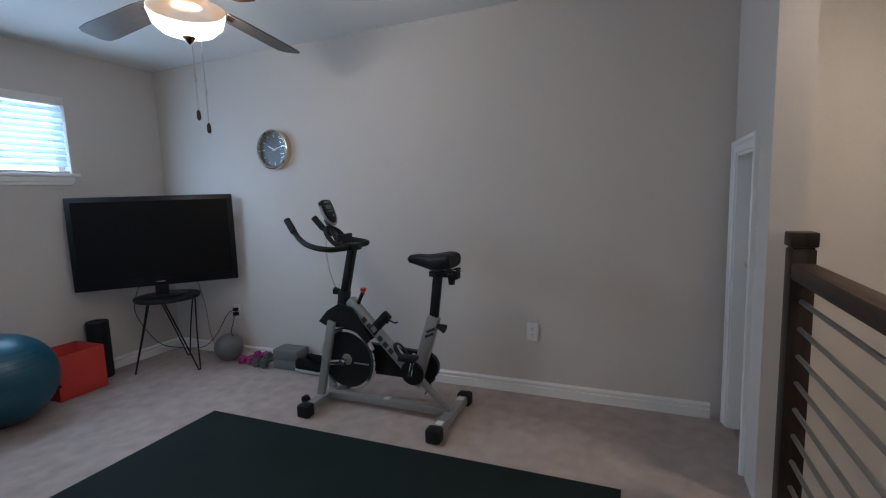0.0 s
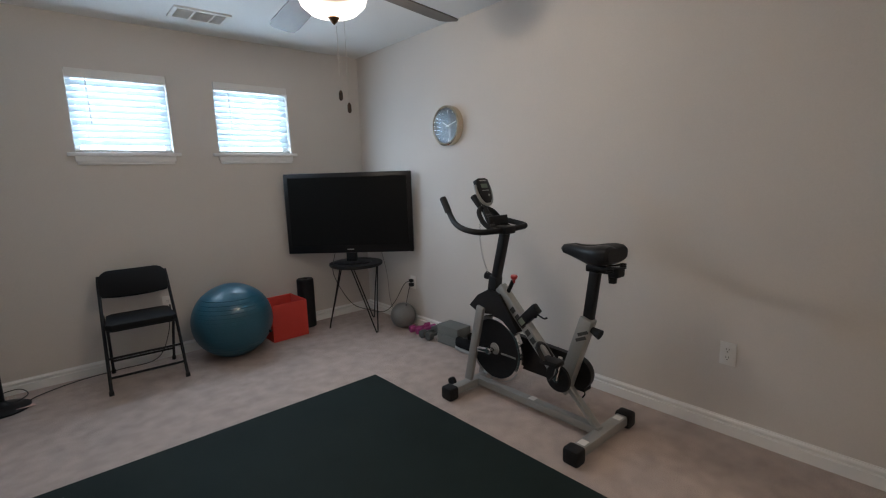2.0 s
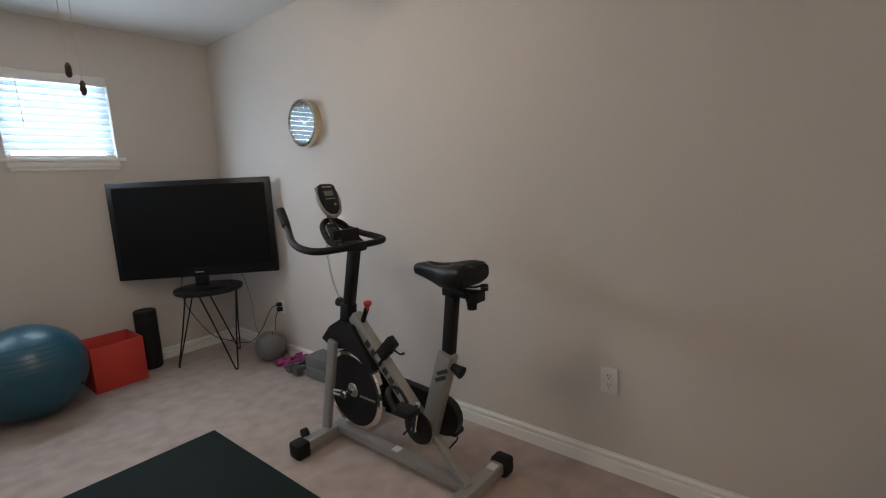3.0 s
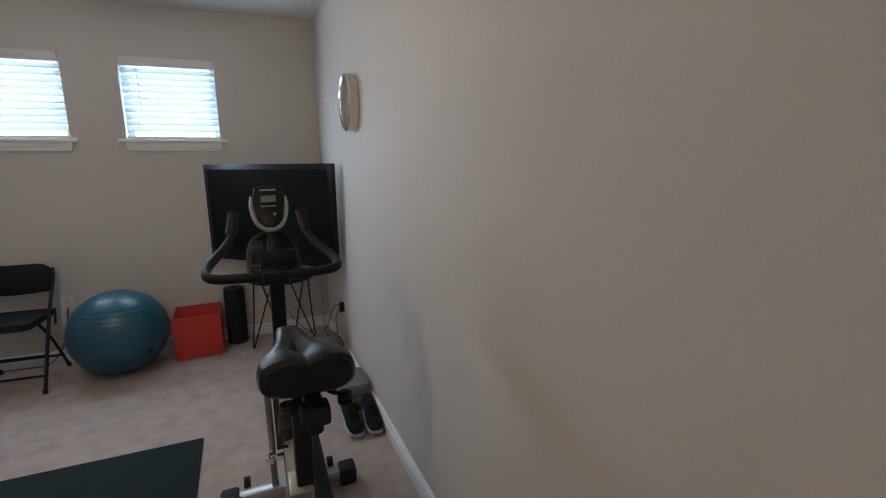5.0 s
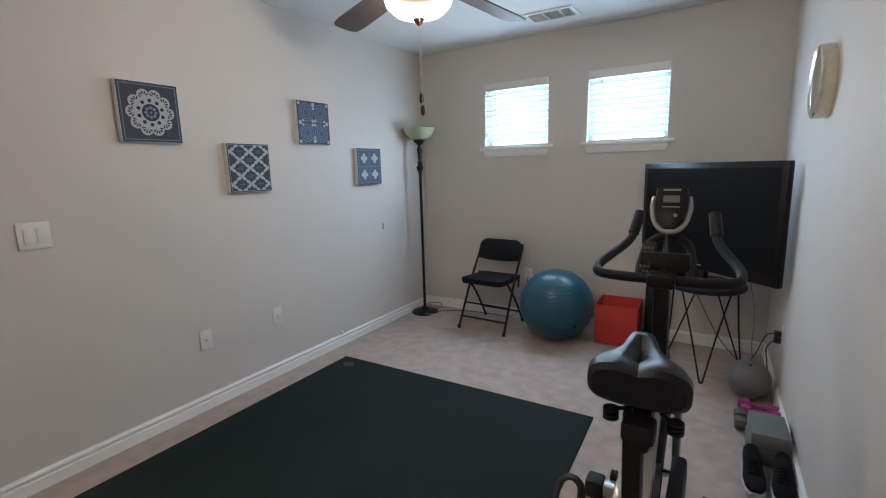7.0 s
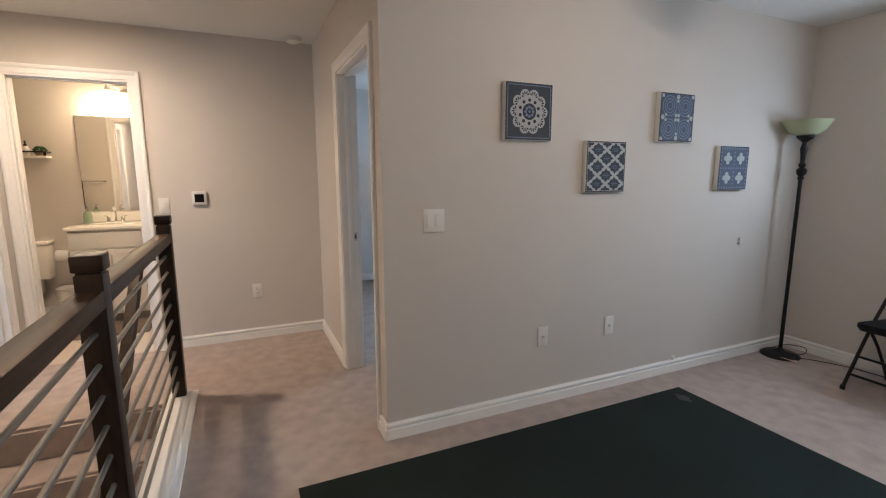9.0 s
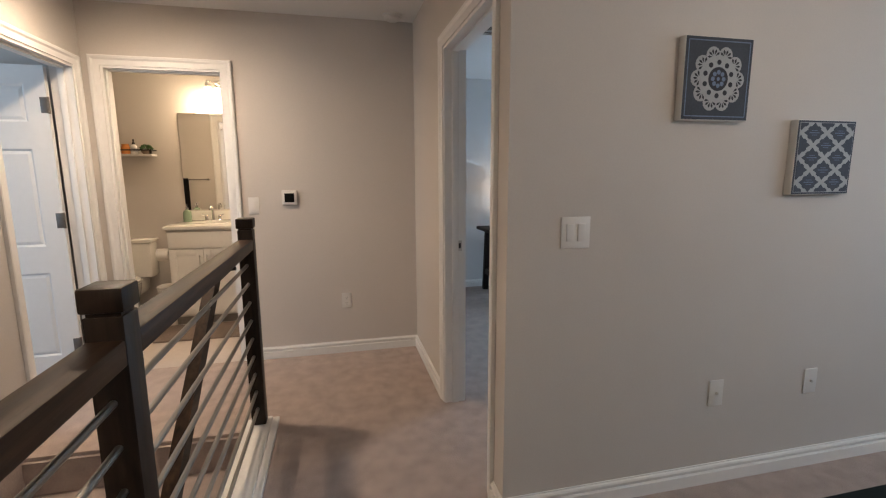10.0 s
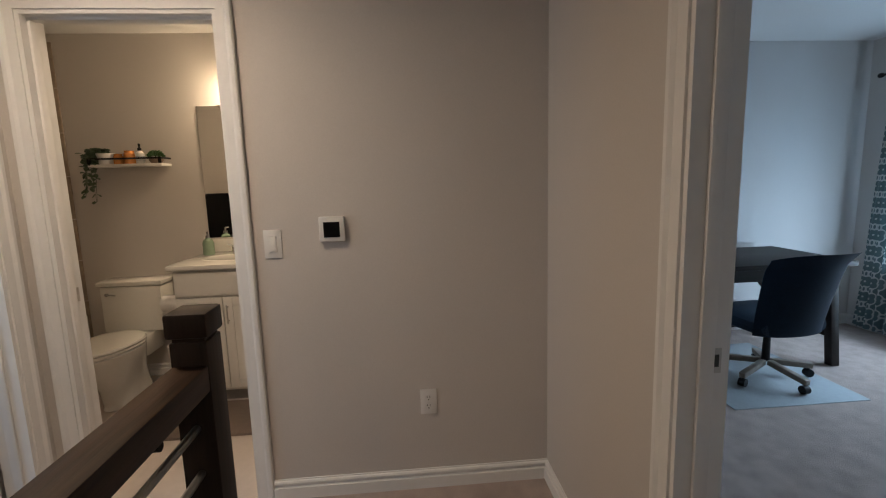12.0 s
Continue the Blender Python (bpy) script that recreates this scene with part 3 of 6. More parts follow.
# ---- fittings on walls and ceiling ----
def wall_plate(name, label, m, kind="outlet", w=0.072, h=0.118):
    """A cover plate in the x-z plane facing -y, centred on the origin."""
    d = thing(name, label, "outlet" if kind != "switch" else "light switch", m)
    part("cover_plate", B(-w / 2, w / 2, -0.006, -0.0005, -h / 2, h / 2, bevel=0.002), PLASTIC, d)
    if kind == "switch":
        k = 2 if w > 0.1 else 1
        for i in range(k):
            x = (i - (k - 1) / 2) * 0.046
            bm = B(x - 0.0165, x + 0.0165, -0.0095, -0.005, -0.033, 0.033, bevel=0.0015)
            part("rocker", bm, PLASTIC, d)
    elif kind == "outlet":
        for z in (-0.02, 0.02):
            o = part("socket", rod(bmesh.new(), (0, -0.0085, z), (0, -0.005, z), 0.0165, seg=20), PLASTIC, d)
            bm = bmesh.new()
            for x in (-0.006, 0.006):
                box(bm, x - 0.0012, x + 0.0012, -0.0092, -0.0084, z - 0.001, z + 0.008)
            rod(bm, (0, -0.0092, z - 0.009), (0, -0.0084, z - 0.009), 0.003, seg=8)
            part("slot", bm, SLOT, o)
    else:
        part("jack", rod(bmesh.new(), (0, -0.014, 0), (0, -0.005, 0), 0.006), NICKEL, d)
    return d


wall_plate("light_switch", "white double rocker switch plate on the wall", pose(0, 0.27, 1.148, 0, 0, 90), "switch", 0.118, 0.118)
wall_plate("coax_outlet", "white cable jack plate low on the wall", pose(0, 0.972, 0.424, 0, 0, 90), "coax")
wall_plate("wall_outlet", "white blank cover plate low on the wall", pose(0, 1.487, 0.423, 0, 0, 90), "blank")
wall_plate("wall_outlet", "white duplex outlet on the wall behind the bike", pose(EX, 0.09, 0.42, 0, 0, -90))
wall_plate("wall_outlet", "white duplex outlet with plugged black cords", pose(east(2.62), 2.62, 0.385, 0, 0, -90 + math.degrees(SKEW)))
wall_plate("wall_outlet", "white duplex outlet behind the folding chair", pose(1.107, NY, 0.422))
wall_plate("wall_outlet", "white duplex outlet on the hall wall", pose(WX, -0.546, 0.415, 0, 0, 90))
wall_plate("light_switch", "white rocker switch beside the bathroom door", pose(WX, -1.168, 1.153, 0, 0, 90), "switch")
t = thing("thermostat", "white square thermostat with a dark screen", "thermostat", pose(WX, -0.922, 1.208, 0, 0, 90))
part("case", B(-0.052, 0.052, -0.022, -0.0005, -0.052, 0.052, bevel=0.005), PLASTIC, t)
part("screen", B(-0.033, 0.033, -0.0235, -0.0215, -0.034, 0.03), SCREEN, t, "dark display")
t = thing("smoke_detector", "white round smoke detector on the ceiling", "smoke detector", pose(-1.81, -0.165, CZ))
part("base", lathe(bmesh.new(), [(0.065, -0.0005), (0.068, -0.012), (0.066, -0.018)], 28), PLASTIC, t)
part("cover", lathe(bmesh.new(), [(0.056, -0.017), (0.055, -0.034), (0.04, -0.042), (0.0, -0.043)], 28), PLASTIC, t)
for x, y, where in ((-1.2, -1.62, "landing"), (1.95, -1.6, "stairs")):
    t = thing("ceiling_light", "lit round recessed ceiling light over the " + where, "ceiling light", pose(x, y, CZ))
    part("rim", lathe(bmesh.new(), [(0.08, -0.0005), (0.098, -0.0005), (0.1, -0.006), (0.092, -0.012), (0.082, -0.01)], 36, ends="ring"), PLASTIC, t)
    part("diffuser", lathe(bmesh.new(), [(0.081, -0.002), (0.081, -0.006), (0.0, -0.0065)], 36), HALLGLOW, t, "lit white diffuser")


def vent(m, w, d, label):
    t = thing("ceiling_vent", label, "air vent", m)
    bm = bmesh.new()
    for a, b, c, e in ((-w / 2, -w / 2 + 0.025, -d / 2, d / 2), (w / 2 - 0.025, w / 2, -d / 2, d / 2), (-w / 2 + 0.025, w / 2 - 0.025, -d / 2, -d / 2 + 0.025), (-w / 2 + 0.025, w / 2 - 0.025, d / 2 - 0.025, d / 2), (-0.05, -0.04, -d / 2 + 0.025, d / 2 - 0.025), (0.07, 0.08, -d / 2 + 0.025, d / 2 - 0.025)):
        box(bm, a, b, c, e, -0.012, -0.0005)
    part("frame", bm, PLASTIC, t, smooth=False)
    # dark sheet put in for the shade of the duct behind the louvres
    part("duct_shade", B(-w / 2 + 0.025, w / 2 - 0.025, -d / 2 + 0.025, d / 2 - 0.025, -0.002, -0.0006), SLOT, t, smooth=False)
    sl = finish(B(-w / 2 + 0.025, w / 2 - 0.025, -0.006, 0.006, -0.0008, 0.0008), "slat", PLASTIC, False)
    y = -d / 2 + 0.035
    while y < d / 2 - 0.03:
        s = new("slat", sl)
        s.parent, s.matrix_local = t, pose(0, y, -0.007, 38, 0, 0)
        y += 0.016


vent(pose(1.44, 2.925, CZ, 0, 0, 0), 0.35, 0.23, "white louvred air vent in the ceiling")
vent(pose(-1.95, 0.62, CZ, 0, 0, 0), 0.3, 0.16, "white louvred air vent in the office ceiling")

# ---- ceiling fan ----
fan = thing("ceiling_fan", "five-bladed ceiling fan with a lit alabaster bowl", "ceiling fan", pose(FX, FY, 0))
part("canopy", lathe(bmesh.new(), [(0.07, CZ - 0.0005), (0.068, CZ - 0.03), (0.03, CZ - 0.06)], 28), BRONZE, fan)
part("down_rod", rod(bmesh.new(), (0, 0, 2.31), (0, 0, CZ - 0.05), 0.012), BRONZE, fan)
part("motor_housing", lathe(bmesh.new(), [(0.05, 2.33), (0.11, 2.295), (0.125, 2.235), (0.11, 2.175), (0.06, 2.15)], 32), BRONZE, fan)
part("light_kit", lathe(bmesh.new(), [(0.05, 2.175), (0.075, 2.15), (0.06, 2.12), (0.055, 2.1), (0.02, 2.095)], 32), BRONZE, fan)
part("glass_bowl", lathe(bmesh.new(), [(0.143, 2.09), (0.142, 2.073), (0.128, 2.03), (0.095, 2.0), (0.05, 1.987), (0.0, 1.985)], 40, ends="open"), BOWLGLOW, fan, "lit alabaster glass bowl")
part("finial", lathe(bmesh.new(), [(0.02, 1.987), (0.025, 1.981), (0.018, 1.973), (0.011, 1.963), (0.0, 1.954)], 20), BRONZE, fan)
blade_out = [(0.2, -0.052), (0.3, -0.062), (0.69, -0.072), (0.765, -0.066), (0.79, -0.04), (0.79, 0.04), (0.765, 0.066), (0.69, 0.072), (0.3, 0.062), (0.2, 0.052)]
blade = finish(plate(bmesh.new(), blade_out, 0.007, pose(0, 0, 0, 11, 0, 0), 0.002), "fan_blade", FANBLADE)
bm = bmesh.new()
tube(bm, [(0.08, 0, 0.02), (0.14, 0.0, 0.0), (0.2, 0, -0.012), (0.27, 0.0, -0.006)], 0.014, flat=0.5)
for s in (-1, 1):
    tube(bm, [(0.15, 0, -0.002), (0.2, 0.028 * s, -0.008), (0.26, 0.03 * s, -0.004)], 0.008, 8)
iron = finish(bm, "blade_iron", BRONZE)
for i in range(5):
    for me, z in ((blade, 2.143), (iron, 2.146)):
        o = new(me.name, me)
        o.parent, o.matrix_local = fan, pose(0, 0, z, 0, 0, 10.5 + 72 * i)
for x, y, z in ((0.005, -0.008, 1.676), (0.027, -0.034, 1.624)):
    bm = bmesh.new()
    rod(bm, (x, y, z + 0.02), (x, y, 1.95 if y > -0.02 else 1.99), 0.0013, seg=6)
    lathe(bm, [(0.001, z + 0.13), (0.0038, z + 0.136), (0.0038, z + 0.158), (0.001, z + 0.164)], 8, (x, y, 0))
    part("pull_chain", bm, NICKEL, fan)
    part("chain_fob", lathe(bmesh.new(), [(0.003, z + 0.022), (0.008, z + 0.012), (0.0085, z - 0.012), (0.004, z - 0.02)], 12, (x, y, 0)), WOOD, fan)


# ---- bonus room: things along the walls ----
# exercise mat
m1 = thing("exercise_mat", "large dark green-black rubber exercise mat on the carpet", "exercise mat", pose(0, 0, 0))
part("mat_sheet", plate(bmesh.new(), [(0.225, -0.48), (2.1, -0.48), (2.04, 1.915), (0.215, 1.905)], 0.011, pose(0, 0, 0.001), 0.002), MATRUB, m1)
bm = bmesh.new()
plate(bm, disc(20, 0.035, 0.335, 1.80), 0.0008, pose(0, 0, 0.0121))
box(bm, 0.28, 0.39, 1.79, 1.81, 0.0121, 0.013)
part("emblem", bm, SLOT, m1, "dark emblem mark")

# television on a round hairpin-leg table
tb = thing("side_table", "round black table on thin bent-rod hairpin legs", "side table", pose(2.515, 2.92, 0))
part("tabletop", lathe(bmesh.new(), [(0.2, 0.565), (0.228, 0.568), (0.235, 0.58), (0.232, 0.594), (0.2, 0.597), (0.0, 0.597)], 44), BLACK, tb)
for a in (147, 273, 30):
    c, s = math.cos(radians(a)), math.sin(radians(a))
    pts = []
    for w in (-1, 0, 1):
        foot = V(0.262 * c, 0.262 * s, 0.006)
        top = V(0.19 * math.cos(radians(a + 46 * w)), 0.19 * math.sin(radians(a + 46 * w)), 0.566)
        pts.append(foot if w == 0 else top)
    off = V(-s, c, 0) * 0.012
    path = [pts[0], pts[0].lerp(pts[1], 0.5), pts[1] - off + V(0, 0, 0.02), pts[1], pts[1] + off + V(0, 0, 0.02), pts[2].lerp(pts[1], 0.5), pts[2]]
    part("hairpin_leg", tube(bmesh.new(), path, 0.0055, 8), BLACK, tb)

tv = thing("television", "large black flat television on its stand, switched off", "television", pose(2.478, 2.918, 0.597, 0, 0, -43.5))
part("bezel", B(-0.553, 0.553, -0.03, 0.012, 0.09, 0.785, bevel=0.008), GLOSS, tv)
part("screen", B(-0.515, 0.515, -0.0325, -0.0295, 0.16, 0.748), SCREEN, tv, "dark matt screen")
part("rear_housing", B(-0.4, 0.4, 0.0125, 0.05, 0.16, 0.7, bevel=0.015), BLACK, tv)
part("logo_mark", B(-0.03, 0.03, -0.0315, -0.0302, 0.118, 0.126), NICKEL, tv)
part("neck", B(-0.045, 0.045, -0.02, 0.02, 0.012, 0.1, bevel=0.004), GLOSS, tv)
part("stand_base", lathe(bmesh.new(), [(0.0, 0.0005), (0.17, 0.0005), (0.172, 0.008), (0.15, 0.016), (0.0, 0.018)], 36, m=Matrix.Diagonal((1, 0.72, 1)).to_4x4()), GLOSS, tv)

# cords at the outlet and behind the chair
def cord(pts, mat=CORD, r=0.0032, label="thin cord trailing from the outlet"):
    return solid("power_cord", tube(bmesh.new(), pts, r, 8), mat, label, "power cord")


bm = bmesh.new()
box(bm, 2.876, 2.909, 2.6, 2.64, 0.352, 0.382, bevel=0.004)
box(bm, 2.876, 2.909, 2.602, 2.638, 0.392, 0.418, bevel=0.004)
solid("plug_pair", bm, RUBBER, "two black plugs in the wall outlet", "plug")
cord([(2.88, 2.62, 0.405), (2.84, 2.66, 0.37), (2.8, 2.76, 0.2), (2.75, 2.86, 0.1), (2.69, 3.05, 0.09), (2.6, 3.22, 0.15), (2.45, 3.24, 0.45), (2.4, 3.06, 0.72)])
cord([(2.88, 2.62, 0.366), (2.845, 2.6, 0.32), (2.86, 2.66, 0.2), (2.88, 2.7, 0.06), (2.87, 2.74, 0.01)])
cord([(2.74, 2.86, 0.7), (2.79, 2.85, 0.45), (2.79, 2.82, 0.22), (2.83, 2.8, 0.06), (2.86, 2.76, 0.006)], GREYCORD, label="thin grey cord hanging behind the television")
cord([(0.25, 3.12, 0.012), (0.3, 3.2, 0.008), (0.5, 3.3, 0.006), (0.75, 3.33, 0.006), (0.98, 3.3, 0.03), (1.08, 3.33, 0.2), (1.107, 3.355, 0.4)], label="black lamp cord along the baseboard")
cord([(0.06, 3.1, 0.03), (0.08, 3.27, 0.04), (0.2, 3.3, 0.05), (0.25, 3.2, 0.035), (0.18, 3.1, 0.03)], label="loop of black lamp cord on the lamp base")

# floor lamp
fl = thing("floor_lamp", "tall black torchiere floor lamp with a pale glass bowl", "floor lamp", pose(0.137, 3.105, 0))
part("base", lathe(bmesh.new(), [(0.0, 0.001), (0.128, 0.001), (0.13, 0.012), (0.11, 0.024), (0.06, 0.032), (0.03, 0.045), (0.016, 0.06)], 36), BLACK, fl)
part("pole", lathe(bmesh.new(), [(0.013, 0.055), (0.013, 1.34), (0.02, 1.345), (0.02, 1.36), (0.013, 1.365)], 18), BLACK, fl)
part("turned_urn", lathe(bmesh.new(), [(0.012, 1.36), (0.03, 1.385), (0.033, 1.41), (0.016, 1.43), (0.024, 1.445), (0.014, 1.465), (0.018, 1.52), (0.024, 1.56), (0.014, 1.6), (0.016, 1.61)], 24), BLACK, fl)
part("cup", lathe(bmesh.new(), [(0.014, 1.605), (0.03, 1.62), (0.052, 1.64), (0.055, 1.652), (0.02, 1.655)], 24), BLACK, fl)
part("switch_stem", rod(bmesh.new(), (0.03, -0.02, 1.628), (0.075, -0.045, 1.628), 0.0035, seg=8), BLACK, fl)
bm = lathe(bmesh.new(), [(0.03, 1.654), (0.075, 1.66), (0.115, 1.69), (0.138, 1.73), (0.152, 1.757), (0.149, 1.757), (0.134, 1.73), (0.112, 1.694), (0.073, 1.665), (0.03, 1.659)], 40)
part("glass_bowl", bm, SHADEGLASS, fl, "pale green-white glass bowl")
part("paper_tag", B(0.02, 0.12, -0.11, -0.06, 0.026, 0.028, m=pose(0, 0, 0.0, 0, 10, 20)), material("pink paper", (0.6, 0.42, 0.38), 0.8), fl, "pink paper tag")

# folding chair, facing south
CHAIRPAD = material("matt black chair vinyl", (0.006, 0.006, 0.007), 0.7, grain=120, vary=0.15, bump=0.1, spec=0.2)
ch = thing("folding_chair", "black metal folding chair with a padded seat", "chair", pose(0.885, 3.07, 0, 0, 0, -3))
for s in (-1, 1):
    part("front_leg", tube(bmesh.new(), [(0.218 * s, -0.215, 0.012), (0.212 * s, -0.03, 0.36), (0.207 * s, 0.1, 0.56), (0.205 * s, 0.17, 0.66), (0.2 * s, 0.19, 0.715)], 0.0105, 10, steps=3), BLACK, ch)
    part("rear_leg", tube(bmesh.new(), [(0.19 * s, 0.215, 0.012), (0.19 * s, 0.05, 0.26), (0.19 * s, -0.1, 0.425)], 0.0095, 10, steps=3), BLACK, ch)
    part("foot_cap", rod(bmesh.new(), (0.218 * s, -0.218, 0.0), (0.218 * s, -0.212, 0.028), 0.014), RUBBER, ch)
    part("foot_cap", rod(bmesh.new(), (0.19 * s, 0.218, 0.0), (0.19 * s, 0.208, 0.028), 0.013), RUBBER, ch)
    part("side_link", B(0.198 * s - 0.004, 0.198 * s + 0.004, 0.02, 0.045, 0.36, 0.47, bevel=0.002, m=pose(0, 0, 0, -12, 0, 0)), BLACK, ch)
part("front_bar", rod(bmesh.new(), (-0.215, -0.11, 0.21), (0.215, -0.11, 0.21), 0.008), BLACK, ch)
part("front_bar", rod(bmesh.new(), (-0.215, -0.17, 0.1), (0.215, -0.17, 0.1), 0.008), BLACK, ch)
part("rear_bar", rod(bmesh.new(), (-0.19, 0.15, 0.11), (0.19, 0.15, 0.11), 0.008), BLACK, ch)
seat_out = [(-0.2, -0.19), (-0.17, -0.225), (0.17, -0.225), (0.2, -0.19), (0.19, 0.13), (0.16, 0.165), (-0.16, 0.165), (-0.19, 0.13)]
part("seat_pan", plate(bmesh.new(), [(x * 0.97, y * 0.97) for x, y in seat_out], 0.014, pose(0, 0, 0.405, -2, 0, 0)), BLACK, ch)
part("seat_pad", plate(bmesh.new(), seat_out, 0.034, pose(0, 0, 0.419, -2, 0, 0), 0.013), CHAIRPAD, ch, "black padded vinyl seat")
bo = [(-0.205, 0.6), (-0.205, 0.68)] + [(-0.135 + 0.07 * math.cos(radians(a)), 0.69 + 0.075 * math.sin(radians(a))) for a in range(180, 89, -15)] + [(0.135 + 0.07 * math.cos(radians(a)), 0.69 + 0.075 * math.sin(radians(a))) for a in range(90, -1, -15)] + [(0.205, 0.68), (0.205, 0.6), (0.19, 0.58), (0.1, 0.57), (0, 0.567), (-0.1, 0.57), (-0.19, 0.58)]
part("backrest", plate(bmesh.new(), bo, 0.026, Matrix.Translation((0, 0.115, 0.555)) @ pose(0, 0, 0, 66, 0, 0) @ Matrix.Translation((0, -0.56, 0)), 0.008), CHAIRPAD, ch, "black padded curved backrest")

# balls, bin, roller, blocks
eb = thing("exercise_ball", "large teal blue exercise ball on the carpet", "exercise ball", pose(1.472, 3.03, 0))
part("ball_skin", ball(bmesh.new(), (0, 0, 0.283), 0.285, 48, (1.02, 1.02, 0.99)), BALLBLUE, eb)
for i in range(-7, 8):
    z = i * 0.028
    r = math.sqrt(max(0.2858 ** 2 - z * z, 0)) * 1.0195
    bm = bmesh.new()
    bmesh.ops.create_cone(bm, cap_ends=False, segments=64, radius1=r, radius2=r, depth=0.0025, matrix=Matrix.Translation((0, 0, 0.283 + z * 0.99)))
    part("ridge", bm, BALLBLUE, eb)
part("valve_plug", rod(bmesh.new(), (0.2, -0.2, 0.19), (0.212, -0.212, 0.185), 0.009), RUBBER, eb)
bn = thing("storage_bin", "open red fabric storage bin on the carpet", "storage bin", pose(1.925, 3.205, 0, 0, 0, 2))
for nm, a in (("side_panel", (-0.155, -0.148, -0.148, 0.148)), ("side_panel", (0.148, 0.155, -0.148, 0.148)), ("front_panel", (-0.155, 0.155, -0.155, -0.148)), ("back_panel", (-0.155, 0.155, 0.148, 0.155))):
    part(nm, B(*a, 0.002, 0.315, bevel=0.0025), RED, bn)
part("bottom_panel", B(-0.148, 0.148, -0.148, 0.148, 0.002, 0.01), RED, bn)
bm = bmesh.new()
tube(bm, [(-0.156, 0, 0.295), (-0.165, 0.03, 0.25), (-0.165, -0.03, 0.25), (-0.156, 0, 0.295)], 0.005, 8)
part("pull_loop", bm, RED, bn)
solid("foam_roller", lathe(bmesh.new(), [(0.02, 0.001), (0.068, 0.001), (0.074, 0.008), (0.074, 0.437), (0.068, 0.445), (0.022, 0.445), (0.02, 0.43)], 32), RUBBER, "black foam roller standing on end by the wall", "foam roller", pose(2.18, 3.275, 0))
gb = thing("pilates_ball", "small silver-grey pilates ball near the outlet", "exercise ball", pose(2.775, 2.60, 0))
part("ball_skin", ball(bmesh.new(), (0, 0, 0.113), 0.114, 32, (1, 1, 0.99)), BALLGREY, gb)
part("valve_plug", rod(bmesh.new(), (0, -0.05, 0.214), (0, -0.052, 0.219), 0.006), RUBBER, gb)
for z, dx in ((0.001, 0.0), (0.0785, 0.004)):
    solid("yoga_block", box(bmesh.new(), -0.075, 0.075, -0.115, 0.115, 0, 0.076, bevel=0.006), FOAM, "grey foam yoga block in a stack of two", "yoga block", pose(2.826 + dx, 1.99, z, 0, 0, 2), group="stack of yoga blocks")


def dumbbell(m, mat, label, r=0.031):
    d = thing("dumbbell", label, "dumbbell", m, group="dumbbells by the wall")
    part("handle", rod(bmesh.new(), (-0.06, 0, r), (0.06, 0, r), 0.0135, seg=14), mat, d)
    for s in (-1, 1):
        prof = [(0.018, 0.04), (r * 0.92, 0.05), (r, 0.06), (r, 0.085), (r * 0.9, 0.096), (0.01, 0.099)]
        part("weight_head", lathe(bmesh.new(), [(a, b * s) for a, b in prof], 8, (0, 0, r), pose(0, 0, 0, 0, 90, 0)), mat, d)


dumbbell(pose(2.82, 2.42, 0.001, 0, 0, -12), PINK, "small magenta vinyl dumbbell on the carpet")
dumbbell(pose(2.83, 2.345, 0.001, 0, 0, -8), PINK, "small magenta vinyl dumbbell on the carpet")
dumbbell(pose(2.80, 2.265, 0.001, 0, 0, 6), GREYDB, "dark grey vinyl dumbbell on the carpet", 0.036)
dumbbell(pose(2.80, 2.18, 0.001, 0, 0, 4), GREYDB, "dark grey vinyl dumbbell on the carpet", 0.036)


def loft(bm, sections):
    """sections: (y, [(x, z), ...]) closed rings of equal length."""
    rings = [[bm.verts.new((x, y, z)) for x, z in ring] for y, ring in sections]
    k = len(rings[0])
    for a, b in zip(rings, rings[1:]):
        for i in range(k):
            bm.faces.new((a[i], a[(i + 1) % k], b[(i + 1) % k], b[i]))
    bm.faces.new(rings[0])
    bm.faces.new(rings[-1])
    return bm


def oval(w, z0, z1, k=16, p=0.8):
    out = []
    for i in range(k):
        a = 2 * math.pi * i / k
        c, s = math.cos(a), math.sin(a)
        out.append((w * math.copysign(abs(c) ** p, c), (z0 + z1) / 2 + (z1 - z0) / 2 * math.copysign(abs(s) ** p, s)))
    return out


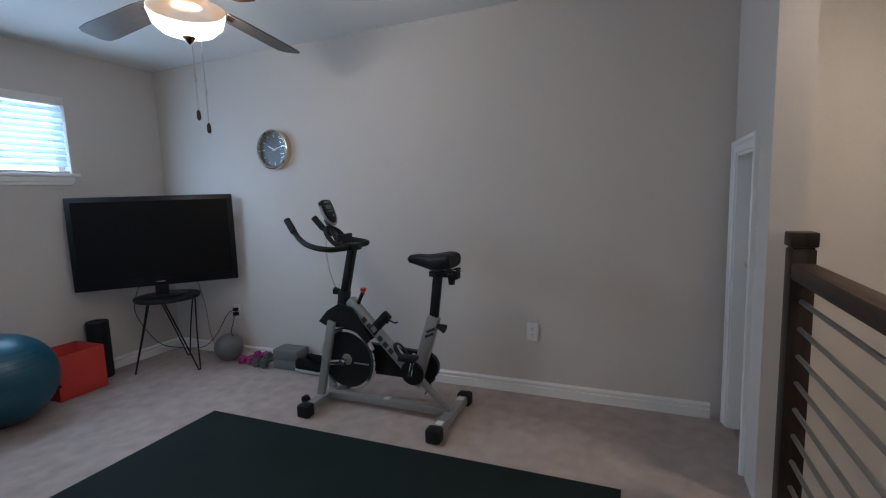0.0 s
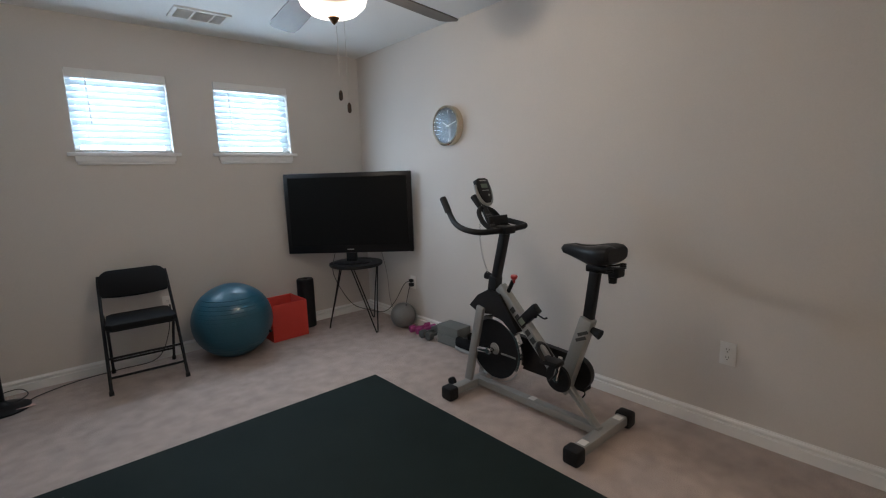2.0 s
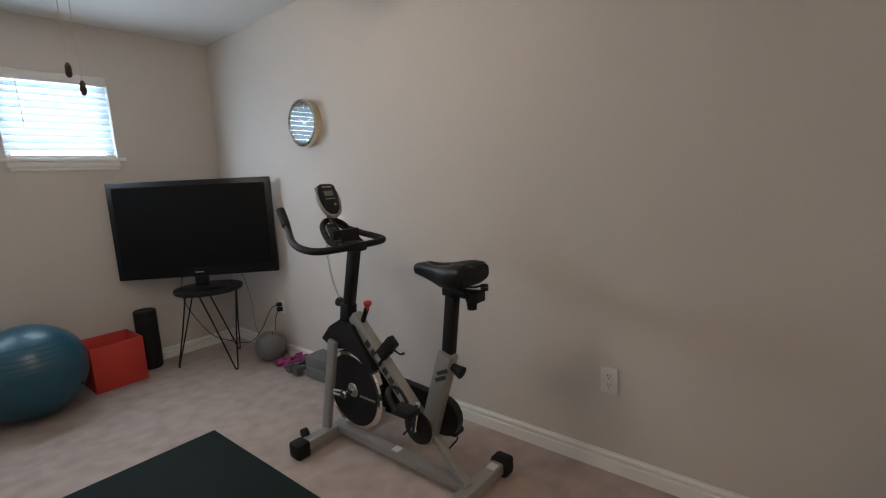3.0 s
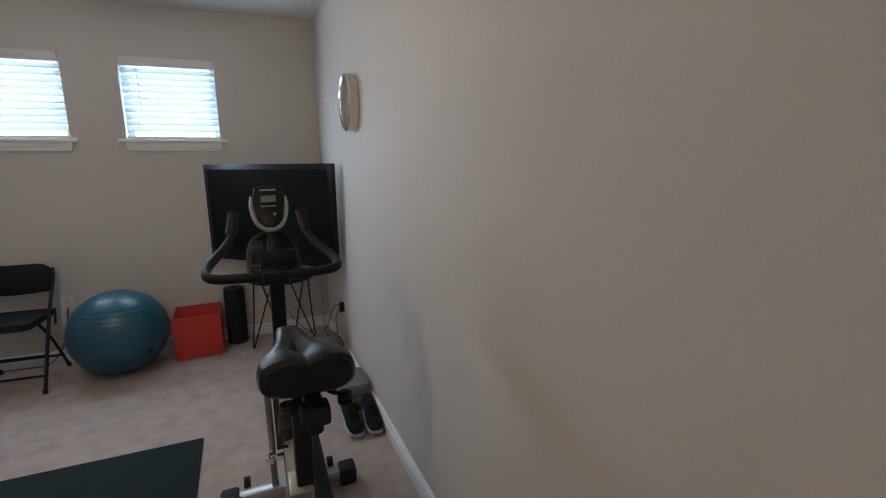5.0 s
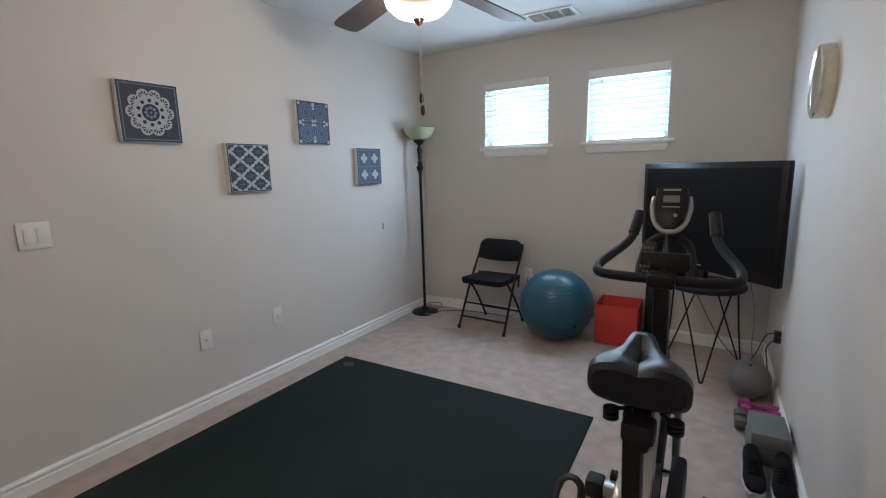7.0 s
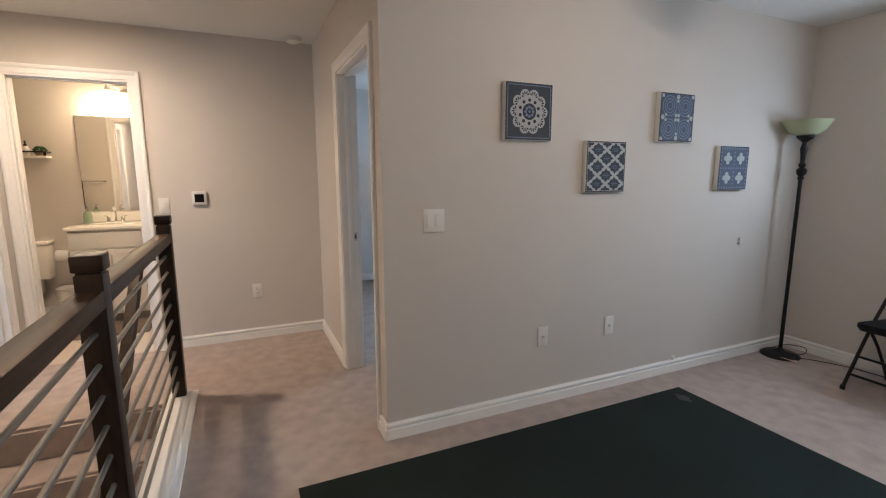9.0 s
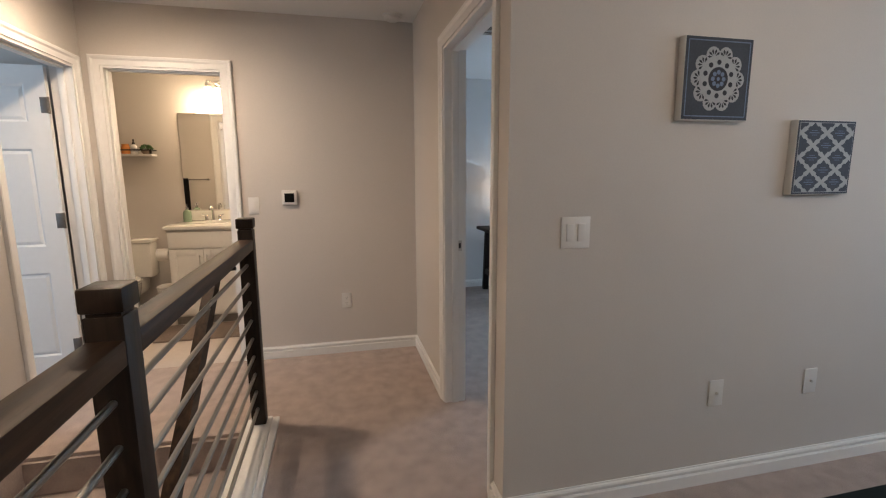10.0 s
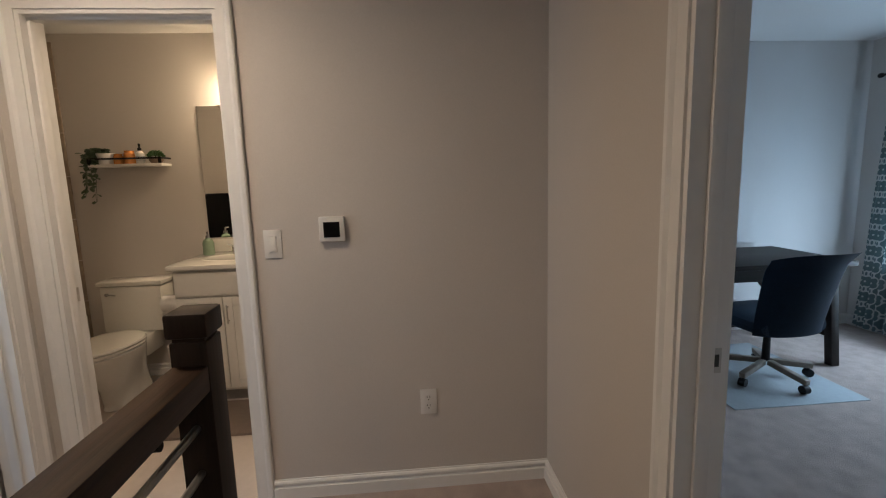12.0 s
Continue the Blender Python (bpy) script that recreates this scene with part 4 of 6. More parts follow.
def shoe(m):
    d = thing("sneaker", "black mesh running shoe with a pale sole", "shoe", m, group="pair of sneakers")
    part("sole", loft(bmesh.new(), [(y, oval(w, z, 0.03, 16, 0.6)) for y, w, z in ((-0.14, 0.018, 0.012), (-0.125, 0.036, 0.006), (-0.06, 0.047, 0.001), (0.02, 0.04, 0.001), (0.09, 0.037, 0.001), (0.135, 0.028, 0.003), (0.148, 0.014, 0.008))]), SOLE, d, "pale rubber sole")
    part("upper", loft(bmesh.new(), [(y, oval(w, 0.022, z, 16, 0.85)) for y, w, z in ((-0.132, 0.02, 0.045), (-0.11, 0.036, 0.06), (-0.06, 0.043, 0.068), (-0.01, 0.039, 0.088), (0.03, 0.036, 0.102), (0.08, 0.034, 0.1), (0.12, 0.03, 0.108), (0.14, 0.018, 0.098))]), SHOE, d)
    bm = bmesh.new()
    for i in range(5):
        y = -0.055 + 0.017 * i
        tube(bm, [(-0.024, y, 0.066 + 0.0052 * i), (0, y - 0.004, 0.076 + 0.0055 * i), (0.024, y, 0.066 + 0.0052 * i)], 0.0035, 6, steps=3)
    part("laces", bm, SHOE, d)
    part("side_mark", B(0.036, 0.0415, -0.03, 0.05, 0.045, 0.055, bevel=0.001, m=pose(0, 0, 0, 8, 0, 0)), SOLE, d, "pale side mark")


shoe(pose(2.765, 1.735, 0.001, 0, 0, 3))
shoe(pose(2.872, 1.725, 0.001, 0, 0, -3))

# wall clock
ck = thing("wall_clock", "round wall clock with a champagne rim and dark dial", "clock", pose(east(2.075), 2.075, 1.706, 0, 0, -90 + math.degrees(SKEW)))
RM = pose(0, 0, 0, 90, 0, 0)
part("rim", lathe(bmesh.new(), [(0.128, 0.0006), (0.15, 0.0006), (0.152, 0.02), (0.15, 0.05), (0.142, 0.055), (0.132, 0.05), (0.128, 0.02)], 48, m=RM, ends="ring"), CLOCKRIM, ck)
part("dial", lathe(bmesh.new(), [(0.0, 0.014), (0.13, 0.014), (0.13, 0.02), (0.0, 0.02)], 40, m=RM), CLOCKFACE, ck, "dark blue-black dial")
bm = bmesh.new()
for i in range(12):
    a = math.radians(30 * i)
    l = 0.024 if i % 3 == 0 else 0.014
    box(bm, -0.003, 0.003, -0.0215, -0.0203, 0.118 - l, 0.118, m=pose(0, 0, 0, 0, math.degrees(a), 0))
part("hour_marks", bm, CANVAS, ck)
part("hour_hand", B(-0.004, 0.004, -0.024, -0.0225, -0.015, 0.065, m=pose(0, 0, 0, 0, -62, 0)), CANVAS, ck)
part("minute_hand", B(-0.003, 0.003, -0.026, -0.0245, -0.018, 0.1, m=pose(0, 0, 0, 0, 75, 0)), CANVAS, ck)
gl = part("clock_glass", lathe(bmesh.new(), [(0.0, 0.046), (0.131, 0.046), (0.131, 0.049), (0.0, 0.049)], 40, m=RM), CLOCKGLASS, ck, "clear glass")
gl.visible_shadow = False


# ---- four printed canvases on the west wall ----
def canvas(yc, zc, ground, label, motif):
    d = thing("canvas_print", label, "wall art", pose(0, yc, zc, 0, 0, 90), group="canvas prints")
    part("canvas", B(-0.15, 0.15, -0.034, -0.0008, -0.15, 0.15, bevel=0.003), CANVAS, d, "white canvas edge")
    part("printed_face", B(-0.147, 0.147, -0.0352, -0.0338, -0.147, 0.147), ground, d)
    for nm, mat, lift, shapes in motif:
        bm = bmesh.new()
        for i, s in enumerate(shapes):
            plate(bm, s, 0.0006, pose(0, -0.0353 - lift - 0.000012 * (i % 40), 0, 90, 0, 0))
        o = part(nm, bm, mat, d, smooth=False)
        if nm.endswith("_print"):
            tagged(o, kind="stuff")


def strip(x0, y0, x1, y1, w):
    dx, dy = x1 - x0, y1 - y0
    k = w / 2 / math.hypot(dx, dy)
    return [(x0 - dy * k, y0 + dx * k), (x0 + dy * k, y0 - dx * k), (x1 + dy * k, y1 - dx * k), (x1 - dy * k, y1 + dx * k)]


def ring_of(n, r, rr, sides=12, turn=0.0):
    return [disc(sides, rr, r * math.cos(2 * math.pi * i / n + turn), r * math.sin(2 * math.pi * i / n + turn)) for i in range(n)]


def frame_lines(h, w):
    return [strip(-h, h, h, h, w), strip(-h, -h, h, -h, w), strip(-h, -h, -h, h, w), strip(h, -h, h, h, w)]


PALE = material("printed off-white ink", (0.37, 0.385, 0.4), 0.75, grain=200, vary=0.1, bump=0.05)
MIDBLUE = material("printed mid blue ink", (0.13, 0.18, 0.27), 0.75, grain=160, vary=0.25, bump=0.05)
SOOT = material("printed soot ink", (0.018, 0.02, 0.03), 0.75, grain=160, vary=0.2, bump=0.05)
fans = []
for i in range(10):
    for k in range(-2, 3):
        a, c = 2 * math.pi * i / 10, 2 * math.pi * i / 10 + 0.62 * k
        bx, by = 0.081 * math.cos(a), 0.081 * math.sin(a)
        fans.append([(bx + r * math.cos(c + t), by + r * math.sin(c + t)) for r, t in ((0.008, 0), (0.022, -0.2), (0.029, 0), (0.022, 0.2))])
canvas(0.812, 1.712, material("printed slate canvas", (0.03, 0.037, 0.053), 0.7, grain=160, vary=0.3, bump=0.15), "dark slate canvas printed with a white lace rosette", [
    ("border", MIDBLUE, 0.0, frame_lines(0.135, 0.004)),
    ("rosette_print", PALE, 0.0, ring_of(10, 0.088, 0.031, 14)),
    ("rosette_ring", PALE, 0.0007, [disc(30, 0.078)]),
    ("rosette_slit_print", SOOT, 0.0014, fans),
    ("rosette_hole_print", SOOT, 0.0014, ring_of(10, 0.06, 0.0095, 10, 0.314)),
    ("rosette_heart", SOOT, 0.0021, [disc(24, 0.043)]),
    ("rosette_star", MIDBLUE, 0.0028, ring_of(8, 0.024, 0.0085, 8) + [disc(10, 0.007)])])
def clipped(poly, h):
    """The part of a polygon inside the square of half-width h."""
    for axis, sign in ((0, 1), (0, -1), (1, 1), (1, -1)):
        out = []
        for p, q in zip(poly, poly[1:] + poly[:1]):
            a, b = p[axis] * sign - h, q[axis] * sign - h
            if a <= 0:
                out.append(p)
            if a * b < 0:
                t = a / (a - b)
                out.append((p[0] + (q[0] - p[0]) * t, p[1] + (q[1] - p[1]) * t))
        poly = out
        if len(poly) < 3:
            return None
    return poly


lat, dia = [], []
for i in range(-3, 4):
    for j in range(-4, 5):
        if (i + j) % 2 == 1:
            cx, cy, e = i * 0.066, j * 0.0495, 0.052
            notched = []
            for k in range(4):
                a, b = math.pi / 2 * k, math.pi / 2 * (k + 1)
                p, q = (math.cos(a), math.sin(a)), (math.cos(b), math.sin(b))
                notched += [(cx + e * p[0], cy + 0.78 * e * p[1])]
                for t, r in ((0.3, 0.9), (0.42, 1.08), (0.58, 1.08), (0.7, 0.9)):
                    notched.append((cx + e * r * (p[0] * (1 - t) + q[0] * t), cy + 0.78 * e * r * (p[1] * (1 - t) + q[1] * t)))
            c = clipped(notched, 0.138)
            if c:
                lat.append(c)
            if max(abs(cx), abs(cy)) < 0.12:
                dia += [strip(cx - 0.025, cy, cx + 0.025, cy, 0.003), strip(cx - 0.014, cy + 0.009, cx + 0.014, cy + 0.009, 0.002), strip(cx - 0.014, cy - 0.009, cx + 0.014, cy - 0.009, 0.002)]
canvas(1.364, 1.425, NAVY, "navy canvas printed with a white diamond lattice", [
    ("lattice", PALE, 0.0, [[(-0.14, -0.14), (0.14, -0.14), (0.14, 0.14), (-0.14, 0.14)]]), ("lattice_diamond_print", NAVY, 0.0008, lat), ("diamond_print", MIDBLUE, 0.0016, dia)])
sw, wh = [], []
for sx in (-1, 1):
    for sy in (-1, 1):
        for r in (0.06, 0.042, 0.024):
            n = 20
            P = disc(n, r, 0.068 * sx, 0.07 * sy)
            sw += [strip(*P[i], *P[(i + 1) % n], 0.006) for i in range(n)]
        wh += [disc(4, 0.015, 0.13 * sx, 0.13 * sy, 0.785), disc(10, 0.011, 0.012 * sx, 0.014 * sy)]
wh += [disc(6, 0.016, x, y) for x, y in ((0, 0.125), (0, -0.125), (0.125, 0), (-0.125, 0))] + [disc(6, 0.01, x, y) for x, y in ((0, 0.1), (0, -0.1), (0.1, 0.015), (-0.1, 0.015), (0.1, -0.015), (-0.1, -0.015))]
canvas(1.922, 1.733, DENIM, "blue canvas printed with pale scrolls and small flowers", [
    ("border", SOOT, 0.0, frame_lines(0.144, 0.006)), ("scroll_print", MIDBLUE, 0.0, sw), ("flower_print", PALE, 0.0008, wh)])
cr, dots = [], []
for sx in (-1, 1):
    for sy in (-1, 1):
        cx, cy = 0.066 * sx, 0.066 * sy
        cr += [disc(14, 0.017, cx + dx, cy + dy, 0, 1) for dx, dy in ((0.024, 0), (-0.024, 0), (0, 0.024), (0, -0.024))] + [disc(8, 0.012, cx, cy)]
for i in range(-5, 6):
    for j in range(-5, 6):
        if abs(abs(i) - 2.5) > 1.6 or abs(abs(j) - 2.5) > 1.6:
            dots.append(disc(6, 0.0075, i * 0.0265, j * 0.0265))
canvas(2.507, 1.422, DENIM, "blue canvas printed with four white quatrefoils", [
    ("border", SOOT, 0.0, frame_lines(0.144, 0.006)), ("dot_print", MIDBLUE, 0.0, dots), *[("quatrefoil", PALE, 0.0008, cr[5 * i:5 * i + 5]) for i in range(4)]])

# small white fixings on the west wall and baseboard
for z in (0.915, 0.885):
    solid("wall_hook", box(bmesh.new(), 0.0005, 0.016, 2.68, 2.708, z - 0.009, z + 0.009, bevel=0.003), PLASTIC, "small white adhesive cord clip on the wall", "cord clip")
ds = thing("door_stop", "small white cord clip on the baseboard", "cord clip", pose(0.0155, 2.065, 0.115))
part("clip", ball(bmesh.new(), (0.012, 0, 0), 0.018, 14, (0.6, 1, 1)), PLASTIC, ds)

# ---- exercise bike ----
bk = thing("exercise_bike", "silver and black spin bike with a chrome-rimmed flywheel", "exercise bike", pose(2.425, 0, 0))


def bar(a, b, w, d, mat, name, label="", bev=0.008):
    """A rectangular tube from a to b in the bike's mid plane: w across, d in the plane."""
    a, b = Vector(a), Vector(b)
    v = b - a
    ang = math.degrees(math.atan2(v.z, v.y))
    m = Matrix.Translation(a) @ pose(0, 0, 0, ang, 0, 0)
    return part(name, box(bmesh.new(), -w / 2, w / 2, 0, v.length, -d / 2, d / 2, bevel=bev, m=m), mat, bk, label)


for nm, y in (("front_foot_bar", 1.318), ("rear_foot_bar", 0.458)):
    f = part(nm, B(-0.21, 0.21, y - 0.03, y + 0.03, 0.022, 0.072, bevel=0.008), SILVER, bk, "silver steel foot bar")
    for s in (-1, 1):
        part("foot_cap", B(0.235 * s - 0.037, 0.235 * s + 0.037, y - 0.042, y + 0.042, 0.002, 0.082, bevel=0.014), RUBBER, f, "black rubber foot")
        if y > 1:
            part("transport_wheel", rod(bmesh.new(), (0.17 * s - 0.012, y + 0.05, 0.075), (0.17 * s + 0.012, y + 0.05, 0.075), 0.026, seg=18), RUBBER, f)
        else:
            part("label_sticker", B(0.16 * s - 0.022, 0.16 * s + 0.022, y - 0.02, y + 0.02, 0.0722, 0.0735), PLASTIC, f)
bar((0, 0.46, 0.062), (0, 1.31, 0.052), 0.05, 0.045, SILVER, "base_tube")
part("label_sticker", B(-0.02, 0.02, 0.86, 0.9, 0.0815, 0.0825), PLASTIC, bk)
for s in (-1, 1):
    bar((0.062 * s, 1.335, 0.06), (0.05 * s, 1.215, 0.56), 0.026, 0.058, SILVER, "front_strut")
bar((0, 0.70, 0.27), (0, 1.115, 0.69), 0.05, 0.06, SILVER, "main_tube", "silver diagonal tube with dark lettering")
bm = bmesh.new()
for i in range(6):
    t = 0.3 + 0.085 * i
    box(bm, -0.0265, -0.0252, -0.016, 0.016, -0.016, 0.016, m=Matrix.Translation((0, 0.70 + 0.415 * t, 0.27 + 0.42 * t)) @ pose(0, 0, 0, 45, 0, 0))
part("lettering_bars", bm, SLOT, bk, smooth=False)
bar((0, 0.68, 0.2), (0.008, 0.54, 0.625), 0.058, 0.07, SILVER, "seat_tube")
bm = bmesh.new()
for k in (0.52, 0.55):
    box(bm, -0.0305, -0.0292, -0.03, 0.03, -0.008, 0.008, m=Matrix.Translation((0, 0.675 - 0.148 * (k - 0.2) / 0.425, k)) @ pose(0, 0, 0, -25, 0, 0))
part("stripe", bm, SLOT, bk, smooth=False)
bar((0, 0.66, 0.25), (0, 0.475, 0.07), 0.04, 0.03, SILVER, "rear_strut")
bar((0.012, 0.55, 0.6), (0.03, 0.515, 0.86), 0.042, 0.05, BLACK, "seat_post")
bar((0.035, 0.575, 0.868), (0.035, 0.41, 0.868), 0.04, 0.035, BLACK, "seat_slider")
part("slider_knob", rod(bmesh.new(), (0.035, 0.44, 0.85), (0.035, 0.44, 0.81), 0.022, 0.018), RUBBER, bk)
part("slider_clamp", B(0.004, 0.066, 0.395, 0.45, 0.842, 0.884, bevel=0.008), RUBBER, bk)
part("seat_post_knob", rod(bmesh.new(), (0, 0.535, 0.575), (0, 0.475, 0.555), 0.012, 0.026), RUBBER, bk)
# saddle
secs = []
for y, w, lo, hi in ((0.655, 0.018, 0.95, 0.968), (0.642, 0.029, 0.936, 0.981), (0.6, 0.035, 0.924, 0.988), (0.55, 0.045, 0.908, 0.987), (0.5, 0.07, 0.896, 0.988), (0.455, 0.094, 0.896, 0.995), (0.42, 0.101, 0.9, 0.999), (0.392, 0.098, 0.907, 0.996), (0.378, 0.088, 0.918, 0.986)):
    ring = []
    for x, z in oval(w, lo, hi, 32, 0.62):
        dip = (0.014 + 0.036 * math.exp(-((y - 0.52) / 0.045) ** 2)) * math.exp(-(x / 0.019) ** 2) * (1 if z > (lo + hi) / 2 else 0) * min(1, max(0, (0.6 - y) / 0.1)) * (1 if y > 0.39 else 0.5)
        ring.append((x + 0.022, z - dip - 0.006))
    secs.append((y, ring))
secs = [(y + 0.035, [(x + 0.006 - 0.1 * (y - 0.39), z + 0.004) for x, z in r]) for y, r in secs]
sd = part("saddle", loft(bmesh.new(), secs), VINYL, bk, "wide black vinyl saddle")
bm = bmesh.new()
for s in (-1, 1):
    tube(bm, [(0.025 + 0.02 * s, 0.62, 0.935), (0.025 + 0.022 * s, 0.52, 0.9), (0.025 + 0.03 * s, 0.45, 0.885), (0.025 + 0.06 * s, 0.4, 0.895)], 0.0045, 8)
    for k in range(3):
        bmesh.ops.create_cone(bm, cap_ends=True, segments=14, radius1=0.016, radius2=0.016, depth=0.005, matrix=Matrix.Translation((0.025 + 0.06 * s, 0.405, 0.875 + 0.009 * k)))
bmesh.ops.translate(bm, vec=(0.015, 0.02, 0), verts=bm.verts[:])
part("saddle_rail", bm, BLACK, sd)
# flywheel and drive
XA = pose(0, 0, 0, 0, 90, 0)
fw = part("flywheel", lathe(bmesh.new(), [(0.0, -0.016), (0.19, -0.016), (0.19, 0.016), (0.0, 0.016)], 56, (0, 1.15, 0.305), XA), BLACK, bk, "black flywheel disc")
part("chrome_rim", lathe(bmesh.new(), [(0.18, -0.0205), (0.197, -0.02), (0.203, -0.012), (0.203, 0.012), (0.197, 0.02), (0.18, 0.0205), (0.184, 0.0)], 56, (0, 1.15, 0.305), XA, "ring"), CHROME, fw, "chrome flywheel rim")
part("flywheel_axle", rod(bmesh.new(), (-0.085, 1.15, 0.305), (0.07, 1.15, 0.305), 0.014), CHROME, fw)
part("hub_flange", lathe(bmesh.new(), [(0.0, -0.022), (0.034, -0.021), (0.036, -0.017), (0.0, -0.0165)], 24, (0, 1.15, 0.305), XA), SILVER, fw, "silver hub flange")
part("axle_nut", rod(bmesh.new(), (-0.075, 1.15, 0.305), (-0.06, 1.15, 0.305), 0.024, seg=6), CHROME, fw)
bm = bmesh.new()
box(bm, -0.0182, -0.0165, 0.99, 1.1, 0.283, 0.293)
part("logo_mark", bm, SILVER, fw)
for s in (-1, 1):
    part("fork_blade", box(bmesh.new(), 0.062 * s - 0.006, 0.062 * s + 0.006, -0.02, 0.16, -0.016, 0.016, bevel=0.003, m=Matrix.Translation((0, 1.15, 0.305)) @ pose(0, 0, 0, -8, 0, 0)), CHROME, bk)
bg = []
for a in range(90, 271, 15):
    bg.append((0.645 + 0.088 * math.cos(radians(a)), 0.29 + 0.088 * math.sin(radians(a))))
bg += [(1.12, 0.2), (1.2, 0.3), (1.12, 0.4)]
part("belt_guard", plate(bmesh.new(), bg, 0.045, Matrix.Translation((0.06, 0, 0)) @ pose(0, 0, 0, 90, 0, 90), 0.012), BLACK, bk, "black plastic belt guard")
sh = [(1.33, 0.545), (1.26, 0.62), (1.17, 0.67), (1.09, 0.65), (1.02, 0.56), (0.95, 0.46), (0.98, 0.44), (1.06, 0.5), (1.15, 0.525), (1.25, 0.51)]
part("brake_shroud", plate(bmesh.new(), sh, 0.09, Matrix.Translation((-0.045, 0, 0)) @ pose(0, 0, 0, 90, 0, 90), 0.015), BLACK, bk, "black plastic shroud over the flywheel")
part("crank_axle", rod(bmesh.new(), (-0.1, 0.66, 0.3), (0.1, 0.66, 0.3), 0.018), CHROME, bk)
part("chainring_cover", lathe(bmesh.new(), [(0.0, -0.008), (0.07, -0.008), (0.075, 0.0), (0.07, 0.008), (0.0, 0.008)], 32, (-0.075, 0.66, 0.3), XA), BLACK, bk)
for s, dy, dz in ((-1, -0.03, 0.125), (1, 0.03, -0.135)):
    x = 0.1 * s
    c = part("crank_arm", rod(bmesh.new(), (x, 0.66, 0.3), (x, 0.66 + dy, 0.3 + dz), 0.014, 0.011), CHROME, bk, "chrome crank arm")
    p = part("pedal", B(x + 0.035 * s if s > 0 else x - 0.105, x + 0.105 if s > 0 else x - 0.035, 0.61 + dy, 0.71 + dy, 0.287 + dz, 0.313 + dz, bevel=0.006), RUBBER, c, "black cage pedal")
    px = x + 0.07 * s
    tube_bm = tube(bmesh.new(), [(px - 0.035, 0.68 + dy, 0.31 + dz), (px - 0.03, 0.72 + dy, 0.36 + dz), (px, 0.735 + dy, 0.375 + dz), (px + 0.03, 0.72 + dy, 0.36 + dz), (px + 0.035, 0.68 + dy, 0.31 + dz)], 0.006, 8, flat=2.0)
    part("toe_cage", tube_bm, BLACK, p)
    part("toe_strap", tube(bmesh.new(), [(px, 0.66 + dy, 0.285 + dz), (px + 0.02, 0.64 + dy, 0.25 + dz), (px - 0.01, 0.67 + dy, 0.2 + dz)], 0.004, 6), RUBBER, p)
# bottle holder, tension knob
bt = part("bottle_cage", B(-0.07, -0.03, 0.012, 0.07, -0.085, 0.08, bevel=0.008, m=Matrix.Translation((0.035, 0.865, 0.535)) @ pose(0, 0, 0, 45, 0, 0)), BLACK, bk, "black bottle holder")
part("cage_label", B(-0.0715, -0.0702, 0.022, 0.058, -0.07, -0.035, m=Matrix.Translation((0.035, 0.865, 0.535)) @ pose(0, 0, 0, 45, 0, 0)), LCD, bt)
part("cage_strap", tube(bmesh.new(), [(-0.036, 0.835, 0.57), (-0.04, 0.82, 0.59), (-0.03, 0.785, 0.575), (-0.02, 0.77, 0.58)], 0.004, 8, flat=2.0), RUBBER, bt)
part("tension_stem", rod(bmesh.new(), (0, 1.06, 0.66), (0, 1.02, 0.735), 0.012), BLACK, bk)
part("tension_knob", lathe(bmesh.new(), [(0.006, 0.725), (0.008, 0.742), (0.018, 0.752), (0.021, 0.762), (0.017, 0.771), (0.0, 0.774)], 18, (0, 1.012, 0)), REDP, bk, "red tension knob")
bar((0, 1.17, 0.62), (0, 1.15, 0.745), 0.058, 0.062, BLACK, "head_sleeve")
part("stem_knob", rod(bmesh.new(), (0, 1.16, 0.73), (0, 1.225, 0.74), 0.014, 0.024), RUBBER, bk)
bar((0, 1.155, 0.7), (0, 1.075, 1.012), 0.048, 0.048, BLACK, "stem_post")
# handlebars
bm = bmesh.new()
half = [(0.14, 1.45, 1.19), (0.146, 1.42, 1.152), (0.157, 1.38, 1.11), (0.18, 1.335, 1.082), (0.215, 1.265, 1.056), (0.238, 1.18, 1.038), (0.225, 1.1, 1.027), (0.15, 1.08, 1.022)]
tube(bm, [(-x, y, z) for x, y, z in half] + [(0, 1.075, 1.022)] + half[::-1], 0.0165, 14, steps=5)
bmesh.ops.scale(bm, vec=(0.905, 1, 1), verts=bm.verts[:])
hb = part("handlebar", bm, RUBBER, bk, "black foam-covered handlebar")
bm = tube(bmesh.new(), [(-0.07, 1.08, 1.015), (-0.076, 1.16, 1.055), (-0.06, 1.22, 1.115), (0, 1.245, 1.14), (0.06, 1.22, 1.115), (0.076, 1.16, 1.055), (0.07, 1.08, 1.015)], 0.014, 12)
part("inner_grip", bm, RUBBER, hb)
for s in (-1, 1):
    part("foam_grip", tube(bmesh.new(), [(s * 0.14, 1.395, 1.122), (s * 0.134, 1.42, 1.154), (s * 0.127, 1.455, 1.196)], 0.0205, 14), RUBBER, hb)
part("bar_clamp", B(-0.042, 0.042, 1.03, 1.12, 1.0, 1.045, bevel=0.01), BLACK, hb)
part("device_tray", B(-0.075, 0.075, 1.12, 1.135, 1.01, 1.1, bevel=0.005), BLACK, hb)
BUTTON = material("dark grey button rubber", (0.05, 0.05, 0.052), 0.6, bump=0)
rc = thing("remote_control", "slim black remote control leaning in the bike's tray", "remote control", pose(2.37, 1.14, 1.06, 55, 0, -10))
part("body", B(-0.022, 0.022, -0.075, 0.075, 0, 0.016, bevel=0.004), RUBBER, rc)
